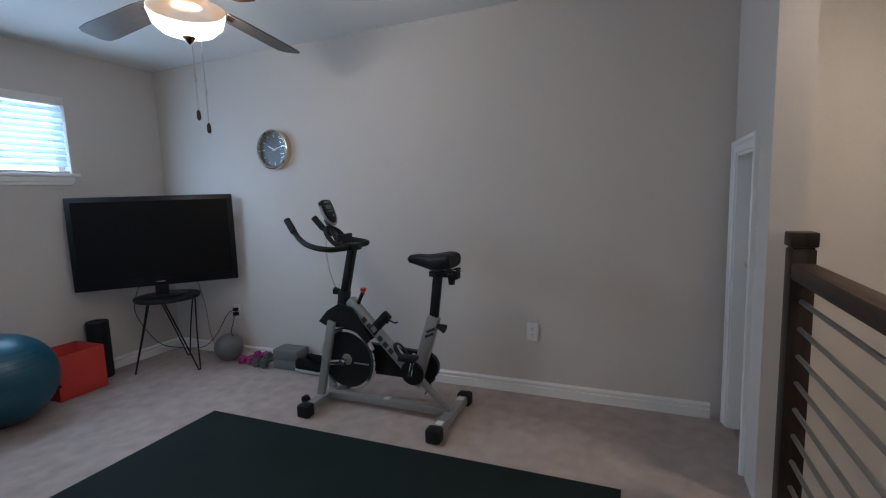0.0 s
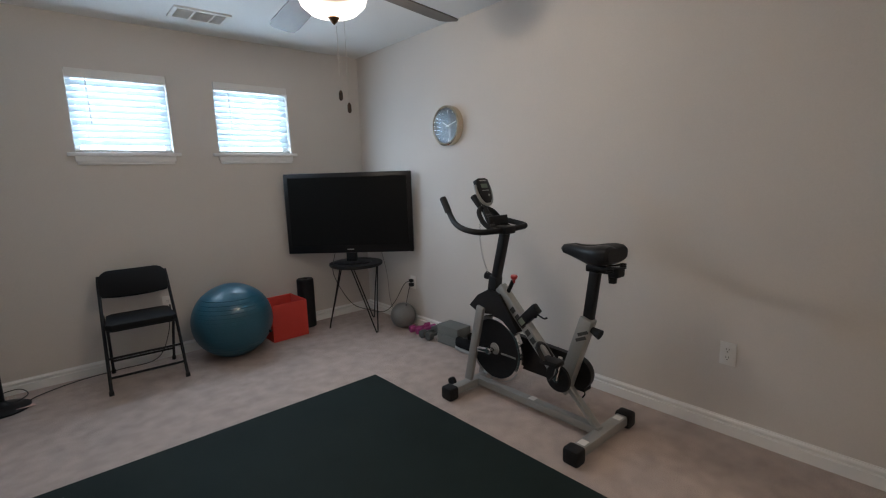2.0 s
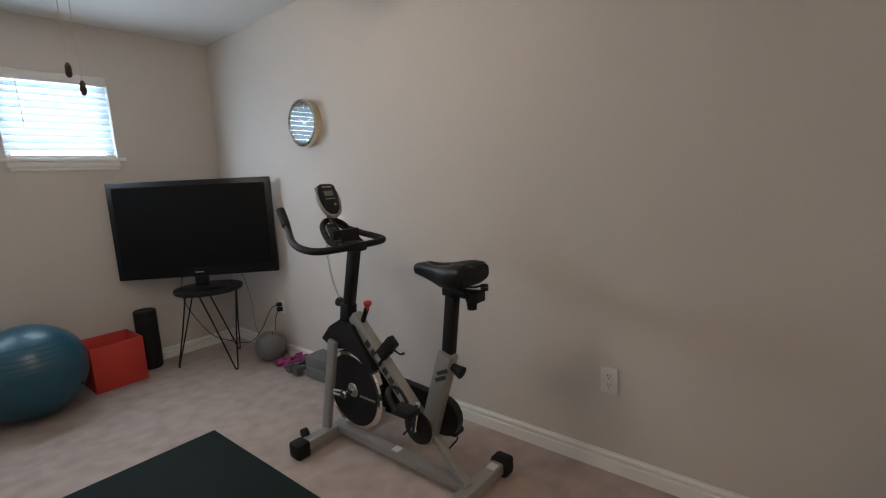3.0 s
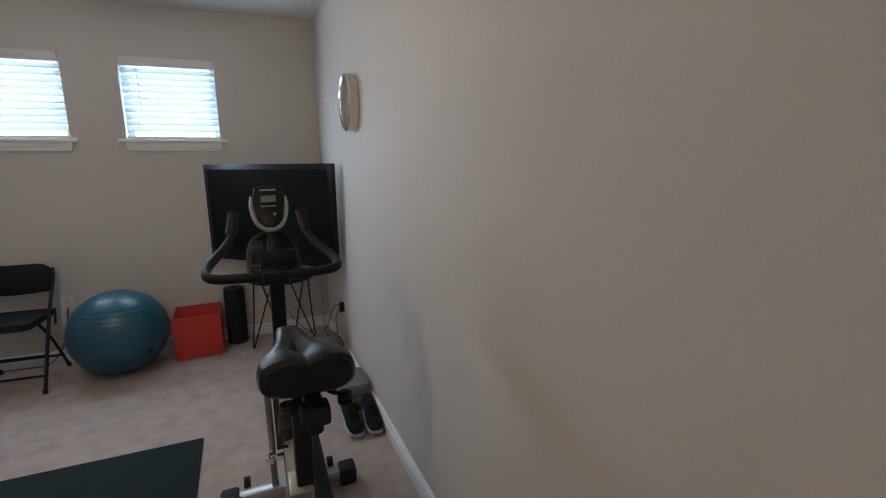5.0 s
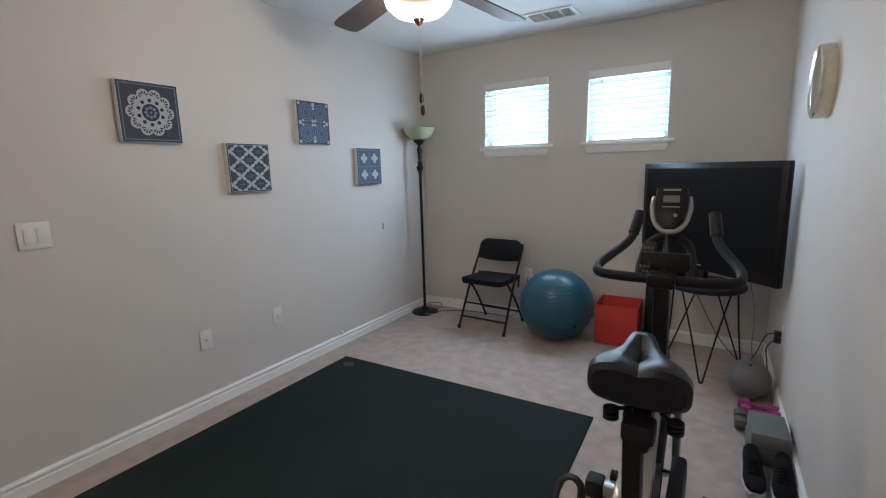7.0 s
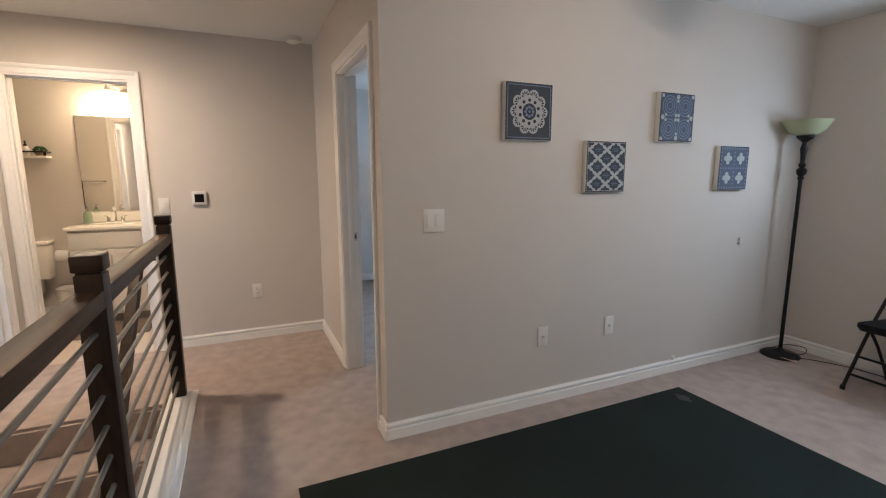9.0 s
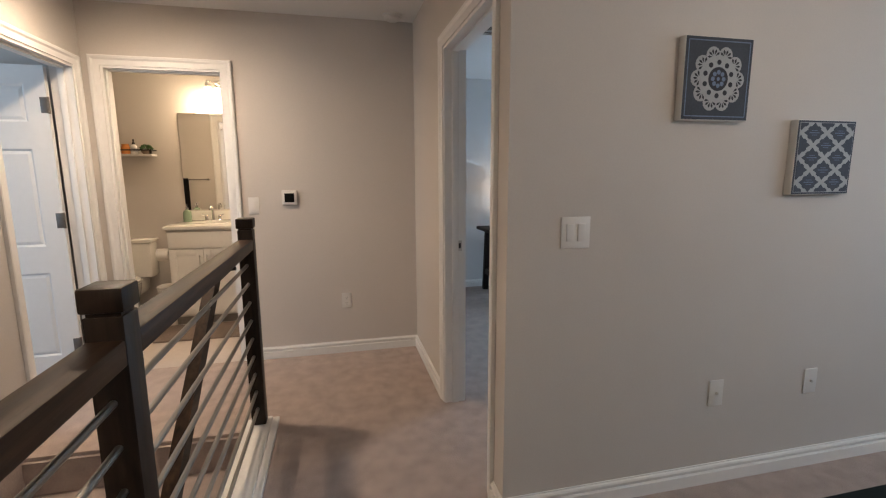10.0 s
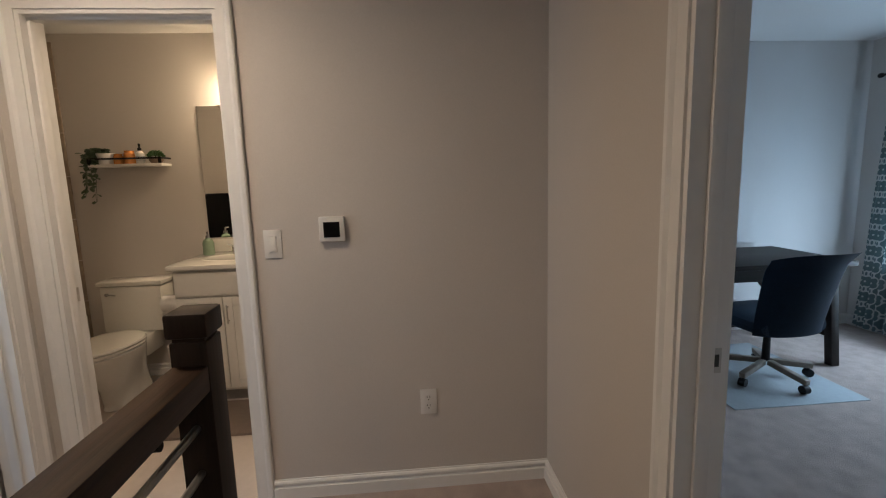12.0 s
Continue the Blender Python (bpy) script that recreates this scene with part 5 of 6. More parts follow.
for i in range(3):
    for j in range(7):
        part("button", B(-0.016 + 0.012 * i, -0.008 + 0.012 * i, -0.06 + 0.017 * j, -0.05 + 0.017 * j, 0.0155, 0.0175), BUTTON, rc, smooth=False)
mo = part("console", plate(bmesh.new(), [(-0.052, 0.075), (-0.058, 0.03), (-0.045, -0.05), (-0.02, -0.078), (0.02, -0.078), (0.045, -0.05), (0.058, 0.03), (0.052, 0.075), (0.03, 0.085), (-0.03, 0.085)], 0.03, Matrix.Translation((0, 1.25, 1.228)) @ pose(0, 0, 0, 68, 0, 0) @ Matrix.Diagonal((0.9, 0.93, 1, 1)), 0.006), GLOSS, bk, "black console with a small display")
CM = Matrix.Translation((0, 1.25, 1.228)) @ pose(0, 0, 0, 68, 0, 0) @ Matrix.Diagonal((0.9, 0.93, 1, 1))
bm = tube(bmesh.new(), [CM @ V(*p) for p in ((-0.06, 0.045, 0.012), (-0.064, 0.0, 0.014), (-0.05, -0.055, 0.016), (-0.02, -0.084, 0.018), (0.02, -0.084, 0.018), (0.05, -0.055, 0.016), (0.064, 0.0, 0.014), (0.06, 0.045, 0.012))], 0.009, 10)
part("silver_surround", bm, SILVER, mo, "silver console surround")
part("display", box(bmesh.new(), -0.028, 0.028, 0.018, 0.045, 0.0302, 0.0312, m=CM), LCD, mo, "grey-green display")
part("button", rod(bmesh.new(), CM @ V(0.018, -0.03, 0.029), CM @ V(0.018, -0.03, 0.034), 0.006), SILVER, mo)
part("printed_bar", box(bmesh.new(), -0.03, 0.03, 0.063, 0.07, 0.0302, 0.031, m=CM), SILVER, mo)
part("printed_bar", box(bmesh.new(), -0.03, 0.03, 0.0, 0.004, 0.0302, 0.031, m=CM), SILVER, mo)
part("console_post", tube(bmesh.new(), [(0, 1.1, 1.02), (0, 1.2, 1.1), (0, 1.26, 1.19)], 0.014, 10), BLACK, bk)
axis = smooth_path([(-0.01, 1.24, 1.16), (-0.02, 1.255, 1.0), (-0.018, 1.235, 0.85), (0, 1.2, 0.73)], 50)
coil = [p + V(0.0045 * math.cos(i * 1.25), 0.0045 * math.sin(i * 1.25), 0) for i, p in enumerate(axis)]
part("sensor_cable", tube(bmesh.new(), coil, 0.0018, 5, smooth=False), GREYCORD, bk, "coiled grey sensor cable")


# ---- bathroom ----
VX, VY0, VY1 = -2.905, -2.085, -1.475     # vanity front and sides
VC = (VY0 + VY1) / 2
vn = thing("vanity_cabinet", "white two-door bathroom vanity cabinet", "vanity", pose(BW, 0, 0))
part("body", B(0.001, 0.56, VY0 + 0.015, VY1 - 0.015, 0.09, 0.895), CABINET, vn, smooth=False)
part("toe_kick", B(0.001, 0.5, VY0 + 0.015, VY1 - 0.015, 0.0, 0.089), material("grey toe kick", (0.3, 0.28, 0.26), 0.7), vn, smooth=False)
part("drawer_front", B(0.561, 0.579, VY0 + 0.025, VY1 - 0.025, 0.725, 0.875, bevel=0.003), CABINET, vn)
for y0, y1, hy in ((VY0 + 0.025, VC - 0.003, VC - 0.03), (VC + 0.003, VY1 - 0.025, VC + 0.03)):
    bm = bmesh.new()
    box(bm, 0.561, 0.573, y0, y1, 0.11, 0.712)
    for a, b, c, e in ((y0, y0 + 0.055, 0.11, 0.712), (y1 - 0.055, y1, 0.11, 0.712), (y0 + 0.055, y1 - 0.055, 0.11, 0.165), (y0 + 0.055, y1 - 0.055, 0.657, 0.712)):
        box(bm, 0.5725, 0.581, a, b, c, e, bevel=0.002)
    dr = part("cabinet_door", bm, CABINET, vn)
    bm = rod(bmesh.new(), (0.606, hy, 0.545), (0.606, hy, 0.665), 0.005)
    for z in (0.56, 0.65):
        rod(bm, (0.58, hy, z), (0.606, hy, z), 0.004)
    part("bar_handle", bm, NICKEL, dr, "satin nickel bar handle")
ct = part("countertop", B(0.001, 0.615, VY0, VY1, 0.896, 0.926, bevel=0.006), PORCELAIN, vn, "white cultured marble top with a basin")
part("backsplash", B(0.001, 0.02, VY0, VY1, 0.926, 1.02, bevel=0.003), PORCELAIN, ct)
part("basin", lathe(bmesh.new(), [(0.2, 0.9262), (0.19, 0.93), (0.165, 0.9275), (0.15, 0.9264)], 40, (0.33, VC, 0), Matrix.Diagonal((0.75, 1, 1)).to_4x4()), PORCELAIN, ct)
fc = thing("basin_faucet", "chrome two-handle basin faucet", "faucet", pose(BW + 0.13, VC, 0.927))
part("base_plate", B(-0.025, 0.025, -0.08, 0.08, 0, 0.012, bevel=0.005), CHROME, fc)
part("spout", tube(bmesh.new(), [(0, 0, 0.01), (0, 0, 0.09), (0.01, 0, 0.135), (0.05, 0, 0.15), (0.09, 0, 0.13), (0.095, 0, 0.11)], 0.011, 12), CHROME, fc)
for s in (-1, 1):
    bm = lathe(bmesh.new(), [(0.02, 0.01), (0.016, 0.03), (0.018, 0.05), (0.01, 0.058)], 16, (0, 0.06 * s, 0))
    rod(bm, (0, 0.06 * s, 0.05), (0.01, 0.1 * s, 0.064), 0.006)
    part("tap_handle", bm, CHROME, fc)
sp = thing("soap_bottle", "green glass soap pump bottle on the vanity", "soap dispenser", pose(BW + 0.17, -2.0, 0.927))
part("bottle", lathe(bmesh.new(), [(0.0, 0.0005), (0.036, 0.0005), (0.038, 0.008), (0.037, 0.085), (0.03, 0.105), (0.014, 0.115), (0.013, 0.122)], 24), SOAP, sp)
bm = rod(bmesh.new(), (0, 0, 0.12), (0, 0, 0.165), 0.006)
rod(bm, (0, 0, 0.122), (0, 0, 0.137), 0.015)
rod(bm, (0, 0, 0.162), (0.035, 0.012, 0.16), 0.005)
part("pump", bm, CHROME, sp, "silver pump")
mr = thing("bathroom_mirror", "plain frameless rectangular mirror above the vanity", "mirror", pose(BW, 0, 0))
part("mirror_glass", B(0.0008, 0.006, -2.055, -1.45, 1.03, 1.965), MIRROR, mr, smooth=False)
bm = bmesh.new()
for y in (-1.9, -1.6):
    box(bm, 0.0005, 0.011, y - 0.012, y + 0.012, 1.956, 1.972, bevel=0.002)
part("mirror_clip", bm, CHROME, mr)
vl = thing("vanity_light", "chrome wall light with lit frosted shades", "wall light", pose(BW, 0, 0))
part("back_plate", B(0.0008, 0.025, -1.7, -1.44, 2.2, 2.27, bevel=0.006), CHROME, vl)
for y in (-1.735, -1.42):
    part("arm", tube(bmesh.new(), [(0.02, y + (0.09 if y < -1.6 else -0.09), 2.235), (0.07, y + (0.05 if y < -1.6 else -0.05), 2.245), (0.11, y, 2.26), (0.12, y, 2.235)], 0.009, 10), CHROME, vl)
    part("socket_cup", lathe(bmesh.new(), [(0.012, 2.245), (0.024, 2.235), (0.026, 2.2), (0.02, 2.198)], 18, (0.12, y, 0)), CHROME, vl)
    part("glass_shade", lathe(bmesh.new(), [(0.024, 2.205), (0.034, 2.18), (0.044, 2.13), (0.058, 2.085), (0.055, 2.085), (0.03, 2.1)], 24, (0.12, y, 0)), BATHGLOW, vl, "lit frosted glass shade")
# toilet
TY = -2.545
to = thing("toilet", "white two-piece toilet with the lid down", "toilet", pose(BW, TY, 0))
part("tank", box(bmesh.new(), 0.012, 0.2, -0.205, 0.205, 0.4, 0.735, bevel=0.02), PORCELAIN, to)
part("tank_lid", box(bmesh.new(), 0.006, 0.212, -0.218, 0.218, 0.735, 0.768, bevel=0.01), PORCELAIN, to)
bm = rod(bmesh.new(), (0.2, -0.15, 0.68), (0.215, -0.15, 0.68), 0.012)
rod(bm, (0.214, -0.15, 0.68), (0.216, -0.09, 0.675), 0.006)
part("flush_lever", bm, CHROME, to, "chrome flush lever")


def egg(rx0, rx1, ry, z, xc, n=32):
    out = []
    for i in range(n):
        a = 2 * math.pi * i / n
        c, s = math.cos(a), math.sin(a)
        out.append((xc + (rx1 if c > 0 else rx0) * c, ry * s, z))
    return out


def stack(bm, rings):
    R = [[bm.verts.new(p) for p in r] for r in rings]
    k = len(R[0])
    for a, b in zip(R, R[1:]):
        for i in range(k):
            bm.faces.new((a[i], a[(i + 1) % k], b[(i + 1) % k], b[i]))
    bm.faces.new(R[0])
    bm.faces.new(R[-1])
    return bm


part("bowl", stack(bmesh.new(), [egg(0.26, 0.2, 0.1, 0.001, 0.38), egg(0.26, 0.19, 0.095, 0.03, 0.38), egg(0.24, 0.2, 0.1, 0.14, 0.4), egg(0.22, 0.25, 0.14, 0.25, 0.43), egg(0.2, 0.29, 0.175, 0.34, 0.45), egg(0.2, 0.3, 0.185, 0.385, 0.46), egg(0.19, 0.29, 0.175, 0.395, 0.46)]), PORCELAIN, to)
part("seat_shelf", B(0.05, 0.3, -0.12, 0.12, 0.25, 0.4, bevel=0.02), PORCELAIN, to)
part("seat", stack(bmesh.new(), [egg(0.2, 0.3, 0.185, 0.398, 0.46), egg(0.205, 0.305, 0.19, 0.405, 0.46), egg(0.2, 0.3, 0.185, 0.415, 0.46)]), PORCELAIN, to)
part("lid", stack(bmesh.new(), [egg(0.2, 0.3, 0.183, 0.418, 0.46), egg(0.206, 0.306, 0.19, 0.426, 0.46), egg(0.2, 0.3, 0.18, 0.438, 0.46), egg(0.15, 0.25, 0.13, 0.444, 0.46)]), PORCELAIN, to)
# shelf above the toilet
SY0, SY1, SZ = -2.745, -2.265, 1.572
sf = thing("wall_shelf", "white floating shelf with a thin black rail", "shelf", pose(BW, 0, SZ))
part("shelf_board", B(0.0008, 0.14, SY0, SY1, -0.018, 0.0, bevel=0.002), CABINET, sf)
bm = bmesh.new()
box(bm, 0.135, 0.141, SY0, SY1, 0.03, 0.042)
for y in (SY0 + 0.003, SY1 - 0.003):
    box(bm, 0.002, 0.141, y - 0.003, y + 0.003, 0.03, 0.042)
box(bm, 0.135, 0.141, SY1 - 0.02, SY1, 0.0, 0.03)
box(bm, 0.135, 0.141, SY0, SY0 + 0.02, 0.0, 0.03)
part("guard_rail", bm, BLACK, sf, "thin black metal rail")
rng = random.Random(5)


def leaf_mesh(name, mat, l, w):
    bm = bmesh.new()
    vs = [bm.verts.new(p) for p in ((0, 0, 0), (w, l * 0.35, 0.004), (w * 0.7, l * 0.75, 0.003), (0, l, -0.004), (-w * 0.7, l * 0.75, 0.003), (-w, l * 0.35, 0.004), (0, l * 0.5, -0.003))]
    for a, b in ((0, 1), (1, 2), (2, 3), (3, 4), (4, 5), (5, 0)):
        bm.faces.new((vs[a], vs[b], vs[6]))
    return finish(bm, name, mat)


ivy = thing("trailing_plant", "trailing grey-green plant in a white pot on the shelf", "plant", pose(BW + 0.075, -2.66, SZ + 0.0005))
part("pot", lathe(bmesh.new(), [(0.0, 0), (0.04, 0), (0.052, 0.045), (0.056, 0.075), (0.05, 0.075), (0.046, 0.06), (0.0, 0.06)], 24), CERAMIC, ivy, "white ceramic pot")
lm = leaf_mesh("leaf", IVY, 0.038, 0.016)
for v in range(17):
    y0 = rng.uniform(-0.035, 0.03)
    drop = rng.uniform(0.02, 0.3) if v < 9 else rng.uniform(-0.07, 0.05)
    end = -rng.uniform(0.05, 0.14)
    pts = [(0.0, y0, 0.07), (0.02 * rng.random(), y0 + end * 0.35, 0.1), (rng.uniform(0, 0.06), y0 + end * 0.8, 0.05), (rng.uniform(0, 0.06), y0 + end - 0.01, 0.02 - drop)]
    part("vine", tube(bmesh.new(), pts, 0.0014, 5, steps=4), IVY, ivy)
    P = smooth_path(pts, 6)
    for q in P[3:]:
        o = new("leaf", lm)
        o.parent = ivy
        o.matrix_local = Matrix.Translation(q) @ Euler((rng.uniform(-1.2, 0.4), rng.uniform(-0.6, 0.6), rng.uniform(0, 6.28))).to_matrix().to_4x4()
for y, r, h in ((-2.575, 0.03, 0.07), (-2.5, 0.036, 0.09)):
    j = thing("amber_jar", "amber glass jar with a pale lid", "jar", pose(BW + 0.08, y, SZ + 0.0005), group="jars on the shelf")
    part("jar_body", lathe(bmesh.new(), [(0.0, 0), (r, 0), (r, h * 0.75), (r * 0.8, h * 0.85), (r * 0.78, h * 0.88)], 20), AMBER, j)
    part("lid", lathe(bmesh.new(), [(r * 0.84, h * 0.87), (r * 0.86, h), (r * 0.5, h * 1.02)], 20), AMBER, j)
sb = thing("spray_bottle", "white labelled bottle with a black nozzle", "bottle", pose(BW + 0.08, -2.43, SZ + 0.0005))
part("body", lathe(bmesh.new(), [(0.0, 0), (0.026, 0), (0.027, 0.01), (0.027, 0.07), (0.012, 0.09)], 20), CERAMIC, sb)
bm = bmesh.new()
for z in (0.025, 0.037, 0.049):
    bmesh.ops.create_cone(bm, cap_ends=False, segments=20, radius1=0.0275, radius2=0.0275, depth=0.004, matrix=Matrix.Translation((0, 0, z)))
part("label_bars", bm, PRINTM, sb)
part("nozzle", lathe(bmesh.new(), [(0.013, 0.088), (0.013, 0.105), (0.006, 0.112), (0.008, 0.135), (0.0, 0.14)], 16), BLACK, sb, "black nozzle")
gp = thing("potted_plant", "small round green plant in a brown bowl", "plant", pose(BW + 0.08, -2.325, SZ + 0.0005))
part("bowl_pot", lathe(bmesh.new(), [(0.0, 0), (0.03, 0), (0.045, 0.02), (0.048, 0.04), (0.043, 0.04), (0.0, 0.03)], 24), BOWLWOOD, gp)
lm2 = leaf_mesh("leaf", LEAF, 0.024, 0.006)
for i in range(150):
    a, e = rng.uniform(0, 6.28), rng.uniform(0.05, 1.57)
    q = V(math.cos(a) * math.cos(e) * 0.042, math.sin(a) * math.cos(e) * 0.042, 0.04 + math.sin(e) * 0.038)
    o = new("leaf", lm2)
    o.parent = gp
    o.matrix_local = Matrix.Translation(q * 0.9 + V(0, 0, 0.003)) @ Euler((rng.uniform(0.1, 1.3), rng.uniform(-0.5, 0.5), a - 1.57)).to_matrix().to_4x4()
# paper roll, bin, rug, towel, shower tiles
tp = thing("paper_roll", "toilet paper roll on a holder beside the vanity", "toilet paper", pose(-3.04, VY0 + 0.0165, 0.66))
bm = rod(bmesh.new(), (0, 0, 0), (0, -0.05, 0), 0.008)
rod(bm, (0, -0.05, 0), (0.0, -0.12, 0), 0.007)
part("holder", bm, CHROME, tp)
part("roll", lathe(bmesh.new(), [(0.02, -0.05), (0.053, -0.05), (0.055, 0), (0.053, 0.05), (0.02, 0.05)], 28, (0, -0.075, 0), pose(0, 0, 0, 90, 0, 0)), CERAMIC, tp)
wb = thing("waste_bin", "white round waste bin with a lid", "waste bin", pose(-3.22, -2.2, 0))
part("bin_body", lathe(bmesh.new(), [(0.0, 0.0), (0.075, 0.0), (0.085, 0.3), (0.08, 0.31)], 28), CERAMIC, wb)
part("bin_lid", lathe(bmesh.new(), [(0.088, 0.308), (0.09, 0.325), (0.06, 0.34), (0.0, 0.345)], 28), CERAMIC, wb)
solid("bath_rug", plate(bmesh.new(), [(-2.95, -2.12), (-2.52, -2.12), (-2.52, -1.45), (-2.95, -1.45)], 0.016, pose(0, 0, -0.002), 0.006), RUG, "brown bath rug in front of the vanity", "rug")
st = thing("shower_surround", "brown stone tiles of the shower surround", "tiled wall", pose(BW, 0, 0), kind="structure")
tile_me = finish(B(0.0005, 0.011, -0.148, 0.148, -0.148, 0.148, bevel=0.002), "tile", STONE)
for i in range(3):
    for j in range(8):
        o = new("tile", tile_me)
        o.parent, o.matrix_local = st, Matrix.Translation((0, -3.105 - 0.3 * i if i < 2 else -3.6, 0.15 + 0.3 * j))
tub = thing("bathtub", "white bathtub beside the toilet", "bathtub", pose(BW, 0, 0))
part("tub_wall", B(0.012, 1.4, -3.02, -2.965, 0, 0.5, bevel=0.015), PORCELAIN, tub)
part("tub_floor", B(0.012, 1.4, -3.74, -3.02, 0, 0.12), PORCELAIN, tub)
tr = thing("towel_bar", "chrome towel bar on the bathroom wall", "towel bar", pose(WX - T, 0, 1.32))
bm = rod(bmesh.new(), (-0.06, -2.66, 0), (-0.06, -2.16, 0), 0.008)
for y in (-2.66, -2.16):
    rod(bm, (-0.001, y, 0), (-0.066, y, 0), 0.012)
part("bar", bm, CHROME, tr)
tw = thing("hand_towel", "black towel folded over the bar", "towel", pose(WX - T, -2.5, 1.335))
bm = bmesh.new()
n = 14
prof = [(-0.045, -0.42), (-0.046, -0.02), (-0.06, 0.002), (-0.074, -0.02), (-0.076, -0.5)]
rows_ = []
for i in range(n + 1):
    y = -0.11 + 0.22 * i / n
    rows_.append([bm.verts.new((x - 0.004 * math.sin(i * 1.3) * (-z), y, z)) for x, z in prof])
for a, b in zip(rows_, rows_[1:]):
    for k in range(len(prof) - 1):
        bm.faces.new((a[k], a[k + 1], b[k + 1], b[k]))
bmesh.ops.solidify(bm, geom=bm.faces[:], thickness=0.012)
part("cloth", bm, TOWEL, tw)

# ---- office ----
DX0, DX1, DY0, DY1, DZ = -3.64, -2.88, 1.02, 2.5, 0.762
dk = thing("office_desk", "dark espresso trestle desk against the office wall", "desk", pose(0, 0, 0))
part("desktop", B(DX0, DX1, DY0, DY1, DZ - 0.035, DZ, bevel=0.004), DESKWOOD, dk)
part("apron", B(DX1 - 0.09, DX1 - 0.065, DY0 + 0.14, DY1 - 0.14, DZ - 0.13, DZ - 0.035), DESKWOOD, dk)
for y in (DY0 + 0.1, DY1 - 0.1):
    for x0, x1 in ((DX1 - 0.11, DX1 - 0.03), (DX0 + 0.13, DX0 + 0.05)):
        bm = bmesh.new()
        a, b = V(x0, y, DZ - 0.035), V(x1, y, 0)
        d = (b - a)
        box(bm, -0.03, 0.03, -0.03, 0.03, 0, d.length, bevel=0.003, m=Matrix.Translation(a) @ d.to_track_quat("Z", "Y").to_matrix().to_4x4())
        part("leg", bm, DESKWOOD, dk)
    part("end_rail", B(DX0 + 0.09, DX1 - 0.07, y - 0.02, y + 0.02, 0.2, 0.26, bevel=0.003), DESKWOOD, dk)
part("stretcher", B(-3.285, -3.235, DY0 + 0.12, DY1 - 0.12, 0.205, 0.255, bevel=0.003), DESKWOOD, dk)
for s, y in ((1, DY0 + 0.12), (-1, DY1 - 0.12)):
    a, b = V(-3.26, y, 0.24), V(-3.26, y + 0.42 * s, DZ - 0.04)
    d = b - a
    part("brace", box(bmesh.new(), -0.02, 0.02, -0.02, 0.02, 0, d.length, m=Matrix.Translation(a) @ d.to_track_quat("Z", "Y").to_matrix().to_4x4()), DESKWOOD, dk)
dl = thing("desk_lamp", "white ceramic table lamp with a lit drum shade", "table lamp", pose(-3.52, 1.31, DZ + 0.0005))
part("lamp_base", lathe(bmesh.new(), [(0.0, 0), (0.052, 0), (0.056, 0.01), (0.056, 0.285), (0.05, 0.297), (0.012, 0.3), (0.01, 0.34)], 32), CERAMIC, dl)
part("lamp_shade", lathe(bmesh.new(), [(0.143, 0.325), (0.148, 0.325), (0.138, 0.575), (0.133, 0.575), (0.138, 0.335)], 44, ends="ring"), DESKGLOW, dl, "lit white drum shade")
hp = thing("framed_picture", "black-framed grey picture on the office wall", "picture", pose(OW, 1.885, 1.675, 0, 0, 90))
bm = bmesh.new()
for a, b, c, e in ((-0.33, -0.31, -0.395, 0.395), (0.31, 0.33, -0.395, 0.395), (-0.31, 0.31, -0.395, -0.375), (-0.31, 0.31, 0.375, 0.395)):
    box(bm, a, b, -0.03, -0.0008, c, e)
part("picture_frame", bm, BLACK, hp, smooth=False)
part("print", B(-0.31, 0.31, -0.012, -0.001, -0.375, 0.375), PRINT, hp, smooth=False)
bm = bmesh.new()
plate(bm, [(-0.31, -0.375), (0.31, -0.375), (0.31, -0.26), (-0.31, -0.26)], 0.0006, pose(0, -0.0122, 0, 90, 0, 0))
plate(bm, [(-0.31, -0.12), (0.31, -0.12), (0.31, -0.05), (-0.31, -0.05)], 0.0006, pose(0, -0.0122, 0, 90, 0, 0))
part("grey_band", bm, PRINTM, hp, smooth=False)
bm = bmesh.new()
plate(bm, [(-0.13, 0.1), (-0.12, 0.25), (-0.05, 0.3), (0.07, 0.3), (0.13, 0.24), (0.13, 0.06), (0.08, -0.12), (0.06, -0.27), (0.0, -0.3), (-0.06, -0.26), (-0.1, -0.08)], 0.0008, pose(0, -0.0129, 0, 90, 0, 0))
plate(bm, [(-0.12, 0.24), (-0.13, 0.34), (-0.09, 0.365), (-0.05, 0.29)], 0.0008, pose(0, -0.0129, 0, 90, 0, 0))
plate(bm, [(0.13, 0.23), (0.15, 0.33), (0.11, 0.36), (0.06, 0.29)], 0.0008, pose(0, -0.0129, 0, 90, 0, 0))
part("grey_shape", bm, PRINTG, hp, smooth=False)
part("white_shape", plate(bmesh.new(), [(-0.02, 0.22), (0.03, 0.2), (0.05, -0.05), (0.03, -0.22), (-0.02, -0.22), (0.0, 0.0)], 0.0006, pose(0, -0.0139, 0, 90, 0, 0)), PRINT, hp, smooth=False)
